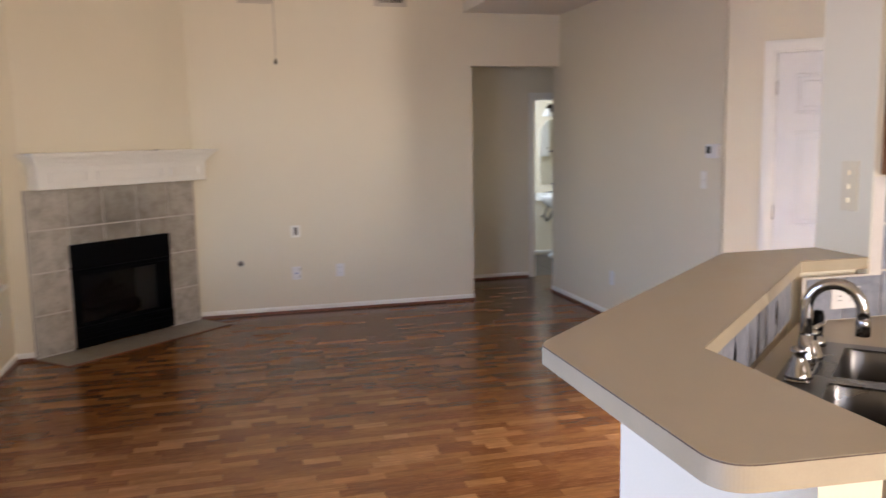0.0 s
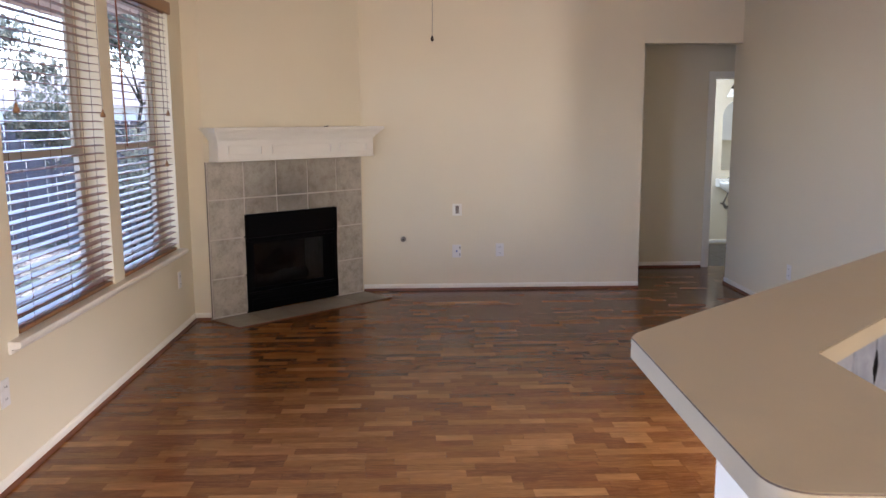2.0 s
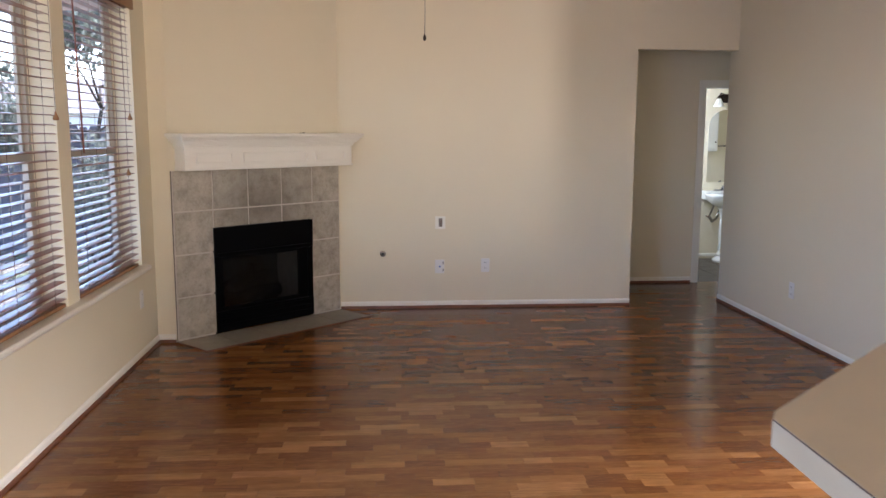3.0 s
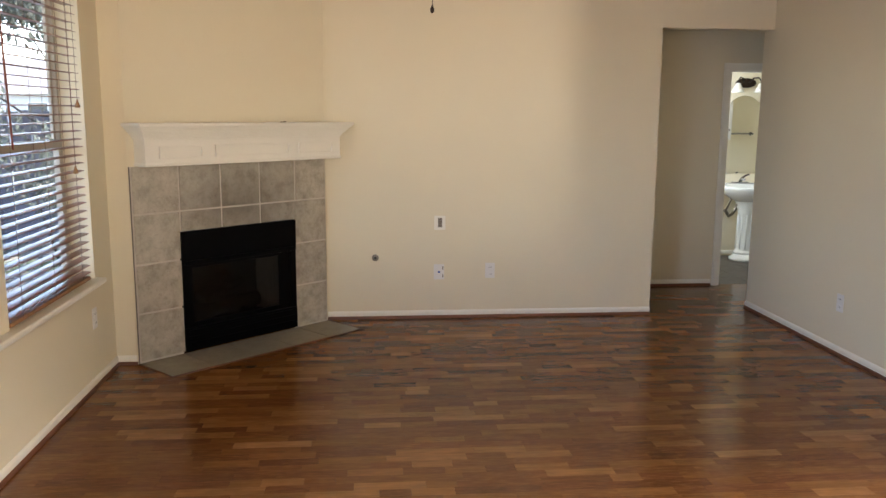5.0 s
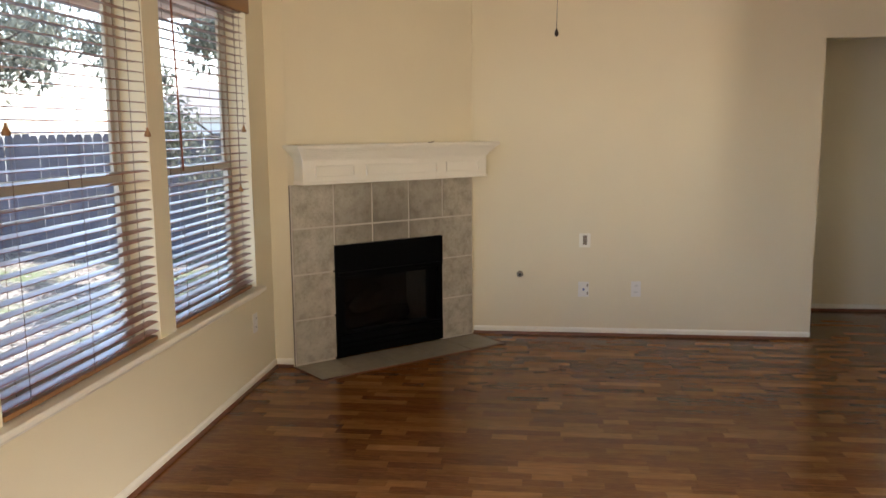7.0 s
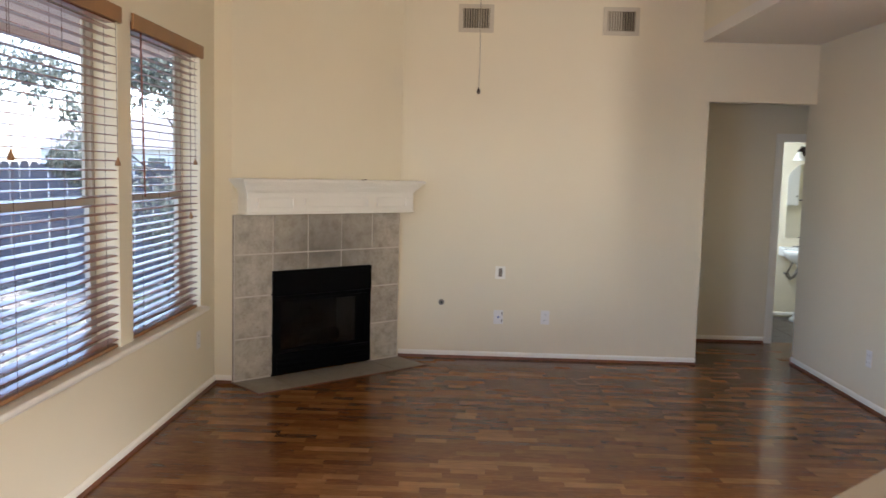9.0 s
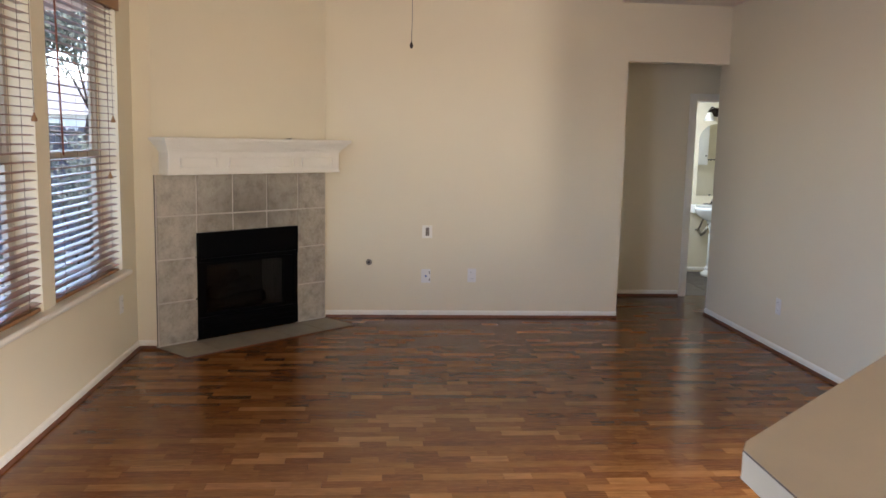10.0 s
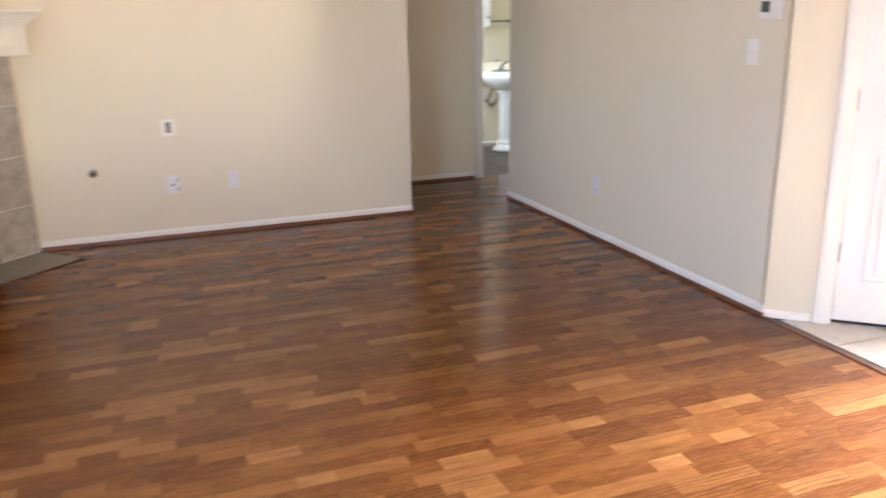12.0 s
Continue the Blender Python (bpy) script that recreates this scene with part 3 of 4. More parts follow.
def blind(y0, y1, wand, valance_end):
    """A wooden slat blind hung in the window's recess with its slats open."""
    xc = LEFT - 0.028
    b = thing("wooden_blind", None, None, "open red-brown wooden slat blind hung in the window", "blind", group="window blinds")
    part("headrail", boxes((xc - 0.028, xc + 0.022, y0, y1, HEAD - 0.045, HEAD - 0.002)), SLAT, b)
    part("valance", boxes((LEFT + 0.008, LEFT + 0.022, y0 - 0.02, valance_end, HEAD - 0.045, HEAD + 0.035), bevel=0.004), VALANCE, b, "honey-brown wooden valance")
    part("valance_return", boxes((LEFT + 0.0005, LEFT + 0.008, valance_end - 0.012, valance_end, HEAD - 0.045, HEAD + 0.035)), VALANCE, b)
    count = 37
    bottom, top = SILL + 0.045, HEAD - 0.075
    rng = random.Random(int(y0 * 100))
    slat = bmesh.new()
    n = 4
    rows = []
    for s in range(9):
        y = y0 + (y1 - y0) * s / 8
        ring = []
        for k in range(n + 1):
            u = k / n - 0.5
            ring.append((slat.verts.new((0.05 * u, y - y0, 0.0022 * (1 - 4 * u * u) + 0.0014)), slat.verts.new((0.05 * u, y - y0, 0.0022 * (1 - 4 * u * u) - 0.0014))))
        rows.append(ring)
    for a, c in zip(rows, rows[1:]):
        for k in range(n):
            slat.faces.new((a[k][0], a[k + 1][0], c[k + 1][0], c[k][0]))
            slat.faces.new((a[k][1], c[k][1], c[k + 1][1], a[k + 1][1]))
        for k in (0, n):
            slat.faces.new((a[k][0], c[k][0], c[k][1], a[k][1]))
    for r in (rows[0], rows[-1]):
        for k in range(n):
            slat.faces.new((r[k][0], r[k][1], r[k + 1][1], r[k + 1][0]))
    me = mesh_of(slat, "slat", SLAT)
    for i in range(count):
        z = bottom + (top - bottom) * i / (count - 1)
        o = new("slat", me)
        o.parent = b
        o.matrix_local = pose(xc, y0 + rng.uniform(-0.003, 0.003), z, rng.uniform(-0.12, 0.12), 4 + rng.uniform(-2, 2), 0)
    part("bottom_rail", boxes((xc - 0.026, xc + 0.026, y0 + 0.005, y1 - 0.015, SILL + 0.006, SILL + 0.026), bevel=0.004), VALANCE, b, "wooden bottom rail")
    for f in (0.13, 0.5, 0.87):
        y = y0 + (y1 - y0) * f
        for dx in (-0.027, 0.027):
            part("ladder_cord", tube(bmesh.new(), [(xc + dx, y, SILL + 0.02), (xc + dx, y, HEAD - 0.04)], 0.0012, 5), CORD, b)
    for y, z in ((y1 - 0.07, 1.56), (y1 - 0.16, 1.22)) if wand else ((y1 - 0.015, 1.545), (y0 + 0.12, 1.56)):
        part("pull_cord", tube(bmesh.new(), [(xc + 0.034, y, z + 0.02), (xc + 0.030, y, HEAD - 0.04)], 0.0012, 5), CORD, b)
        part("tassel", lathe(bmesh.new(), [(0.012, 0.0), (0.015, 0.006), (0.013, 0.016), (0.006, 0.030), (0.004, 0.042)], 12, (xc + 0.034, y, z - 0.02)), VALANCE, b, "turned wooden cord tassel")
    if wand:
        part("tilt_wand", tube(bmesh.new(), [(xc + 0.036, y0 + 0.10, HEAD - 0.05), (xc + 0.042, y0 + 0.13, 1.36)], 0.0045, 7), SLAT, b, "slim red-brown tilt wand")


blind(WIN[0][0] + 0.012, WIN[0][1] - 0.008, False, WIN[0][1] + 0.01)
blind(WIN[1][0] + 0.012, WIN[1][1] - 0.045, True, WIN[1][1] + 0.012)

# ---- fittings on the living room walls (x across, z up, -y out of the wall) ----


def plate(m, label, wide=0.072, high=0.116, kind="outlet", material=None):
    p = thing("wall_plate", None, None, label, "wall plate", m)
    material = material or PLASTIC
    part("cover", boxes((-wide / 2, wide / 2, -0.006, -0.0005, -high / 2, high / 2), bevel=0.0025), material, p)
    if kind == "outlet":
        for z in (-0.026, 0.026):
            part("socket", boxes((-0.017, 0.017, -0.0085, -0.005, z - 0.014, z + 0.014), bevel=0.003), material, p)
            for x in (-0.007, 0.007):
                part("slot", boxes((x - 0.0014, x + 0.0014, -0.0092, -0.008, z - 0.004, z + 0.006)), SLOT, p)
    elif kind == "jack":
        part("jack", lathe(bmesh.new(), [(0.008, 0.0), (0.008, 0.007), (0.005, 0.009)], 12), BLUE, p, "small blue jack", pose(0, -0.006, 0, 90, 0, 0))
        for z in (-0.03, 0.03):
            part("clip_slot", boxes((wide / 2 - 0.014, wide / 2 - 0.006, -0.0085, -0.005, z - 0.012, z + 0.012)), NICKEL, p)
    elif kind == "grille":
        part("grille_hole", boxes((-0.014, 0.016, -0.0085, -0.005, -0.033, 0.036)), DUCT, p)
        for k in range(5):
            z = -0.028 + 0.0145 * k
            part("bar", boxes((-0.014, 0.016, -0.011, -0.008, z - 0.0035, z + 0.0035)), NICKEL, p)
    elif kind == "switch":
        for k in range(3):
            z = (k - 1) * 0.045 if high > 0.15 else 0
            part("toggle", boxes((-0.005, 0.005, -0.017, -0.005, z - 0.010, z + 0.006), bevel=0.002), material, p)
            if high <= 0.15:
                break
    return p


plate(pose(0.965, FAR, 0.359), "white duplex outlet on the tall wall")
plate(pose(0.580, FAR, 0.352), "white cable jack plate on the tall wall", 0.078, 0.116, "jack")
plate(pose(0.585, FAR, 0.722), "almond plate with a dark slotted grille", 0.084, 0.106, "grille", TRIM)
plate(pose(LEFT, 5.875, 0.385, 0, 0, 90), "white outlet under the window stool")
plate(pose(LEFT, 3.376, 0.403, 0, 0, 90), "white outlet on the window wall")
plate(pose(RIGHT, 6.137, 0.340, 0, 0, -90), "white outlet low on the side wall")
plate(pose(RIGHT, 4.826, 1.210, 0, 0, -90), "cream painted switch plate below the thermostat", 0.072, 0.116, "switch", TRIM)

valve = thing("gas_valve", None, None, "round brass gas key valve on the wall", "gas valve", pose(0.107, FAR, 0.463, 90, 0, 0))
part("escutcheon", lathe(bmesh.new(), [(0.025, 0.0), (0.025, 0.003), (0.020, 0.009), (0.012, 0.011)], 20), NICKEL, valve)
part("key_hole", lathe(bmesh.new(), [(0.011, 0.010), (0.011, 0.013), (0.009, 0.0135)], 12), SLOT, valve, "dark key hole")

therm = thing("thermostat", None, None, "white wall thermostat with a small grey display", "thermostat", pose(RIGHT, 4.715, 1.40, 0, 0, -90))
part("case", boxes((-0.065, 0.065, -0.028, -0.0005, -0.045, 0.045), bevel=0.006), PLASTIC, therm)
part("display", boxes((-0.052, 0.000, -0.0295, -0.027, -0.016, 0.030)), SCREEN, therm, "grey display")


def wall_vent(x0, x1, seed):
    v = thing("wall_vent", None, None, "cream metal air vent with upright louvres high on the wall", "air vent", group="wall vents")
    z0, z1 = 2.653, 2.874
    part("duct", boxes((x0 + 0.03, x1 - 0.03, FAR - 0.003, FAR - 0.0005, z0 + 0.03, z1 - 0.03)), DUCT, v)
    part("frame", boxes((x0, x0 + 0.034, FAR - 0.010, FAR - 0.0005, z0, z1), (x1 - 0.034, x1, FAR - 0.010, FAR - 0.0005, z0, z1),
         (x0 + 0.034, x1 - 0.034, FAR - 0.010, FAR - 0.0005, z0, z0 + 0.034), (x0 + 0.034, x1 - 0.034, FAR - 0.010, FAR - 0.0005, z1 - 0.034, z1), bevel=0.002), VENT, v)
    n = 11
    for k in range(n):
        x = x0 + 0.042 + (x1 - x0 - 0.084) * k / (n - 1)
        a = 38 if k < n / 2 else -38
        part("louvre", boxes((-0.0008, 0.0008, -0.008, 0.008, z0 + 0.035 - 2.76, z1 - 0.035 - 2.76)), VENT, v, "", pose(x, FAR - 0.012, 2.76, 0, 0, a + seed))


wall_vent(0.187, 0.468, 0)
wall_vent(1.338, 1.626, 9)

chain = thing("pull_chain", None, None, "thin pull chain with a small bob hanging from above", "pull chain", pose(0.324, 4.79, 0))
part("chain", tube(bmesh.new(), [(0.002 * math.sin(k * 1.3), 0, 1.965 + (HIGH - 1.965) * k / 14) for k in range(15)], 0.0018, 6), NICKEL, chain)
part("bob", lathe(bmesh.new(), [(0.003, 0.0), (0.008, 0.006), (0.009, 0.016), (0.005, 0.026), (0.002, 0.034)], 12, (0, 0, 1.935)), BRONZE, chain, "small dark bob")



def chandelier(x, y):
    """Wrought-iron dining light; its curled arms reach out towards the window."""
    c = thing("chandelier", None, None, "black wrought-iron chandelier with curled arms over the dining spot", "chandelier", pose(x, y, 0))
    part("canopy", lathe(bmesh.new(), [(0.02, HIGH - 0.05), (0.06, HIGH - 0.02), (0.065, HIGH - 0.0005)], 16), BRONZE, c)
    part("stem", tube(bmesh.new(), [(0, 0, 1.62), (0, 0, HIGH - 0.04)], 0.008, 8), BRONZE, c)
    part("hub", lathe(bmesh.new(), [(0.008, 1.55), (0.03, 1.58), (0.035, 1.61), (0.02, 1.66), (0.01, 1.72)], 14), BRONZE, c)
    for k in range(4):
        a = 10 + 90 * k
        arm = [(0.02, 0, 1.62), (0.09, 0, 1.57), (0.17, 0, 1.60), (0.215, 0, 1.68)]
        arm += [(0.215 + 0.042 * math.sin(t), 0, 1.725 - 0.045 * math.cos(t)) for t in [j * math.pi / 6 for j in range(10)]]
        part("arm", tube(bmesh.new(), arm, 0.0075, 8), BRONZE, c, "", pose(0, 0, 0, 0, 0, a))


chandelier(-0.972, 1.98)

# ---- breakfast bar and sink corner ----
BAR = 1.11


def rounded(pts, radii, steps=16):
    """A corner-rounded outline."""
    out = []
    n = len(pts)
    for i, p in enumerate(pts):
        r = radii.get(i, 0)
        p = Vector(p)
        if not r:
            out.append((p.x, p.y))
            continue
        a = (Vector(pts[i - 1]) - p).normalized()
        b = (Vector(pts[(i + 1) % n]) - p).normalized()
        s, e = p + a * r, p + b * r
        for k in range(steps + 1):
            t = k / steps
            q = (1 - t) ** 2 * s + 2 * t * (1 - t) * p + t * t * e
            out.append((q.x, q.y))
    return out


OUT = [(0.600, 0.904), (0.895, 0.884), (0.897, 1.412), (1.776, 2.246), (2.024, 2.240), (2.024, 2.489), (1.655, 2.489), (0.628, 1.556), (0.612, 1.528)]
bar = thing("bar_top", None, None, "raised tan laminate breakfast bar top with rounded corner", "bar counter")
part("slab", prism(bmesh.new(), rounded(OUT, {0: 0.058, 7: 0.010}), BAR - 0.038, BAR - 0.0025), LAMINATE, bar)
part("seam", prism(bmesh.new(), rounded([(x, y) for x, y in OUT], {0: 0.058, 7: 0.010}), BAR - 0.0025, BAR - 0.0008), SEAM, bar, "thin dark laminate seam")
part("top_sheet", prism(bmesh.new(), rounded([(x + 0.0012 if x < 0.7 else x, y + 0.0012 if y < 1 else y) for x, y in OUT], {0: 0.058, 7: 0.010}), BAR - 0.0008, BAR), LAMINATE, bar)
KNEE = [(0.762, 0.93), (0.865, 0.93), (0.865, 1.43), (1.765, 2.285), (2.024, 2.285), (2.024, 2.42), (1.70, 2.42), (0.762, 1.485)]
setting("knee_wall", prism(bmesh.new(), KNEE, 0, BAR - 0.0385), WALL, "cream knee wall under the breakfast bar", "wall")
setting("baseboard", moulding(bmesh.new(), BASE, 0, 0.56), TRIM, "low white painted baseboard", "baseboard", pose(0.762, 1.48, 0, 0, 0, -90))

U = Vector((0.724, 0.690, 0))      # along the slanted run of the bar
V = Vector((0.690, -0.724, 0))     # away from it, into the kitchen
SINK = Matrix(((U.x, V.x, 0, 0.897), (U.y, V.y, 0, 1.412), (0, 0, 1, 0), (0, 0, 0, 1)))  # x along the bar, y into the kitchen, from the inner corner

counter = thing("kitchen_counter", None, None, "tan laminate kitchen counter below the raised bar", "counter")
LIP, LIPZ = 0.04, 0.912
sx0, sx1, sy0, sy1 = 0.15, 0.945, 0.06, 0.62


def on_sink(x, y):
    p = SINK @ Vector((x, y, 0))
    return (p.x, p.y)


# counter pieces round the sink's cut-out
for poly in ([(0.872, 0.66), (1.50, 0.66), on_sink(sx0, sy1), on_sink(sx0, sy0), (0.872, 1.44)],
             [(0.872, 1.44), on_sink(sx0, sy0), on_sink(sx1, sy0), (1.765, 2.2345)],
             [(1.765, 2.2345), on_sink(sx1, sy0), on_sink(sx1, sy1), (2.5, 1.62), (2.5, 2.2345)],
             [(1.50, 0.66), (1.50, 0.70), (2.5, 1.62), on_sink(sx1, sy1), on_sink(sx0, sy1)]):
    part("top", prism(bmesh.new(), poly, LIPZ - LIP, LIPZ), LAMINATE, counter)
base = thing("base_cabinet", None, None, "oak base cabinet under the corner sink", "cabinet")
part("carcass", prism(bmesh.new(), [(0.874, 0.70), (1.46, 0.70), (2.46, 1.66), (2.46, 2.2365), (2.03, 2.2365), (1.80, 2.27), (0.874, 1.42)], 0.1, LIPZ - LIP - 0.24), CABINET, base)
part("plinth", prism(bmesh.new(), [(0.876, 0.76), (1.42, 0.76), (2.42, 1.70), (2.42, 2.22), (2.03, 2.22), (0.876, 1.40)], 0.0, 0.1), SLOT, base)
part("front_rail", prism(bmesh.new(), [(0.874, 0.70), (1.46, 0.70), (1.46, 0.72), (0.874, 0.72)], LIPZ - LIP - 0.24, LIPZ - LIP), CABINET, base)

# tiles between counter and bar, and on the kitchen wall
splash = setting("backsplash", boxes((0.0, 1.235, -0.002, 0.0015, 0.0, 0.145)), GROUT, "blue-grey stone tile backsplash behind the sink", "backsplash",
                 Matrix(((0.7249, 0.6888, 0, 0.869), (0.6888, -0.7249, 0, 1.432), (0, 0, 1, LIPZ), (0, 0, 0, 1))))
for k in range(9):
    part("tile", boxes((k * 0.137 + 0.003, k * 0.137 + 0.134, 0.0015, 0.008, 0.004, 0.142), bevel=0.002), SPLASH, splash)
for k in (3, 7):
    inset = bmesh.new()
    prism(inset, [(0.016, 0), (0, 0.036), (-0.016, 0), (0, -0.036)], 0, 0.0015)
    part("inset", inset, BLACK, splash, "dark diamond inset", pose(k * 0.137, 0.0082, 0.078, -90, 0, 0))
splash2 = setting("backsplash_side", boxes((1.775, 2.5, 2.2345, 2.2365, LIPZ, 1.056), (2.03, 2.5, 2.2345, 2.2365, 1.056, 1.37)), GROUT, "blue-grey stone tile backsplash on the kitchen wall", "backsplash")
for i in range(5):
    for j in range(3):
        x0, z0 = 1.785 + i * 0.143, LIPZ + j * 0.153
        if j and i < 2:
            continue
        part("tile", boxes((max(x0, 2.03 if j else 1.78) + 0.003, x0 + 0.140, 2.228, 2.2345, z0 + 0.003, min(z0 + 0.150, 1.05 if (j == 0 and i < 2) else 9)), bevel=0.002), SPLASH, splash2)
plate(pose(1.93, 2.228, 0.985, 0, 90, 0), "white outlet in the tile backsplash", 0.07, 0.105, "outlet")

# stainless sink
sink = thing("kitchen_sink", None, None, "double-bowl stainless corner sink set in the counter", "sink", SINK @ pose(0, 0, LIPZ))


def bowl(x0, x1, y0, y1, depth):
    bm = bmesh.new()
    outline = rounded([(x0, y0), (x1, y0), (x1, y1), (x0, y1)], {k: 0.07 for k in range(4)}, 5)
    cx, cy = (x0 + x1) / 2, (y0 + y1) / 2
    rings = []
    for f, z in ((1.0, 0.006), (0.985, 0.0), (0.96, -depth * 0.5), (0.93, -depth * 0.88), (0.84, -depth), (0.12, -depth - 0.008)):
        rings.append([bm.verts.new((cx + (x - cx) * f, cy + (y - cy) * f, z)) for x, y in outline])
    for a, b in zip(rings, rings[1:]):
        for k in range(len(a)):
            j = (k + 1) % len(a)
            bm.faces.new((a[k], a[j], b[j], b[k])).smooth = True
    bm.faces.new(rings[-1])
    return bm


bowls = ((0.19, 0.545, 0.155, 0.575), (0.585, 0.915, 0.155, 0.575))
part("bowl", bowl(*bowls[0], 0.19), STEEL, sink, "deep stainless bowl")
part("bowl", bowl(*bowls[1], 0.19), STEEL, sink, "deep stainless bowl")
rim = bmesh.new()
for r in ((0.14, 0.955, 0.05, 0.165), (0.14, 0.955, 0.565, 0.63), (0.14, 0.20, 0.165, 0.565), (0.535, 0.595, 0.165, 0.565), (0.905, 0.955, 0.165, 0.565)):
    box(rim, r[0], r[1], r[2], r[3], 0.001, 0.007)
part("rim", rim, STEEL, sink)
for b in bowls:
    part("drain", lathe(bmesh.new(), [(0.045, 0.0), (0.045, 0.004), (0.03, 0.001)], 16, ((b[0] + b[1]) / 2, (b[2] + b[3]) / 2, -0.196)), CHROME, sink)

faucet = thing("kitchen_faucet", None, None, "chrome gooseneck faucet with two lever handles", "faucet", SINK @ pose(0.62, 0.100, LIPZ + 0.007))
part("deck_plate", boxes((-0.13, 0.13, -0.028, 0.028, 0, 0.010), bevel=0.006), CHROME, faucet)
part("body", lathe(bmesh.new(), [(0.026, 0.0), (0.026, 0.03), (0.018, 0.05), (0.016, 0.085)], 18, (0, 0, 0.008)), CHROME, faucet)
arc = [(0, 0, 0.08), (0, 0, 0.14)] + [(0, 0.062 - 0.062 * math.cos(a), 0.165 + 0.062 * math.sin(a)) for a in [k * math.pi / 12 for k in range(13)]] + [(0, 0.126, 0.14)]
part("spout", tube(bmesh.new(), arc, 0.0145, 12), CHROME, faucet)
part("aerator", lathe(bmesh.new(), [(0.017, 0), (0.017, 0.035), (0.014, 0.045)], 14, (0, 0.127, 0.103)), CHROME, faucet)
for s in (-1, 1):
    part("valve", lathe(bmesh.new(), [(0.033, 0.0), (0.032, 0.008), (0.024, 0.026), (0.017, 0.046), (0.015, 0.058), (0.020, 0.064), (0.019, 0.072), (0.008, 0.078)], 18, (s * 0.10, 0, 0.009)), CHROME, faucet)
    part("lever", tube(bmesh.new(), [(s * 0.10, 0, 0.080), (s * 0.125, 0.014, 0.090), (s * 0.155, 0.026, 0.094)], [0.008, 0.006, 0.0045], 8), CHROME, faucet)
soap = thing("side_sprayer", None, None, "black side sprayer in its chrome holder beside the faucet", "sprayer", SINK @ pose(0.90, 0.095, LIPZ + 0.007))
part("holder", lathe(bmesh.new(), [(0.024, 0.0), (0.022, 0.012), (0.016, 0.03)], 14), CHROME, soap)
part("head", lathe(bmesh.new(), [(0.013, 0.03), (0.015, 0.06), (0.017, 0.085), (0.012, 0.10)], 14), BLACK, soap)

plate(pose(2.025, 2.335, 1.335, 0, 0, -90), "almond plate with three toggles on the wall end", 0.075, 0.165, "switch", ALMOND)
upper = thing("wall_cabinet", None, None, "dark oak kitchen wall cabinet", "cabinet")
part("carcass", boxes((2.050, 2.75, 1.93, 2.2335, 1.375, 2.15), bevel=0.003), CABINET, upper)
part("door", boxes((2.10, 2.41, 1.908, 1.929, 1.39, 2.135), bevel=0.004), CABINET, upper)
part("door", boxes((2.42, 2.735, 1.908, 1.929, 1.39, 2.135), bevel=0.004), CABINET, upper)

# ---- entry door on the slanted wall ----


def panel_door(name, m, x0, x1, top, label):
    d = setting(name, None, None, label, "door", m)
    z0 = 0.018
    slab = bmesh.new()
    box(slab, x0, x1, 0.018, 0.052, z0, top)
    part("slab", slab, DOOR, d)
    # dark strip paints the shade in the gap below the slab
    part("gap_shade", boxes((x0 + 0.002, x1 - 0.002, 0.024, 0.048, 0.003, z0 - 0.0005)), SLOT, d, "dark strip painted as shade in the gap under the door")
    w = x1 - x0
    cols = ((x0 + 0.105, x0 + w / 2 - 0.045), (x0 + w / 2 + 0.045, x1 - 0.105))
    for za, zb in ((0.20, 0.80), (0.94, 1.52), (1.62, 1.86)):
        for a, b in cols:
            bead = boxes((a, b, 0.006, 0.0185, za, za + 0.020), (a, b, 0.006, 0.0185, zb - 0.020, zb), (a, a + 0.020, 0.006, 0.0185, za + 0.020, zb - 0.020), (b - 0.020, b, 0.006, 0.0185, za + 0.020, zb - 0.020), bevel=0.006)
            part("panel_bead", bead, DOOR, d)
            part("panel", boxes((a + 0.042, b - 0.042, 0.007, 0.0185, za + 0.042, zb - 0.042), bevel=0.009), DOOR, d)
    for z in (0.34, 1.02, 1.78):
        part("hinge", boxes((x0 - 0.016, x0 + 0.002, 0.004, 0.019, z - 0.045, z + 0.045), bevel=0.002), NICKEL, d, "dull metal hinge")
    knob = part("knob", lathe(bmesh.new(), [(0.026, 0.0), (0.026, 0.006), (0.010, 0.012), (0.010, 0.035), (0.026, 0.045), (0.028, 0.058), (0.018, 0.068)], 18), NICKEL, d, "metal door knob")
    knob.matrix_local = pose(x1 - 0.06, 0.0181, 0.95, 90, 0, 0)
    return d


panel_door("door_1", ENTRY, DW0 + 0.015, DW1 - 0.012, DTOP, "closed white six-panel door by the entry")


def casing(m, x0, x1, top, label, wide=0.062):
    c = setting("door_casing", None, None, label, "door casing", m)
    for name, a, b in (("side_casing", x0 - wide, x0), ("side_casing", x1, x1 + wide)):
        part(name, boxes((a, b, -0.013, -0.0005, 0, top), (a + 0.012, b - 0.012, -0.018, -0.013, 0, top), bevel=0.002), TRIM, c)
    part("head_casing", boxes((x0 - wide, x1 + wide, -0.013, -0.0005, top, top + wide), (x0 - wide + 0.012, x1 + wide - 0.012, -0.018, -0.013, top + 0.012, top + wide - 0.012), bevel=0.002), TRIM, c)
    part("jamb", boxes((x0 - 0.001, x0 + 0.012, -0.0005, 0.11, 0, top), (x1 - 0.012, x1 + 0.001, -0.0005, 0.11, 0, top), (x0 + 0.012, x1 - 0.012, -0.0005, 0.11, top - 0.012, top + 0.001)), TRIM, c)


casing(ENTRY, DW0, DW1, DTOP + 0.014, "white moulded casing round the entry door")
casing(pose(0, HALL, 0), BD0, BD1, BDT, "white moulded casing round the bathroom doorway")

# ---- bathroom ----


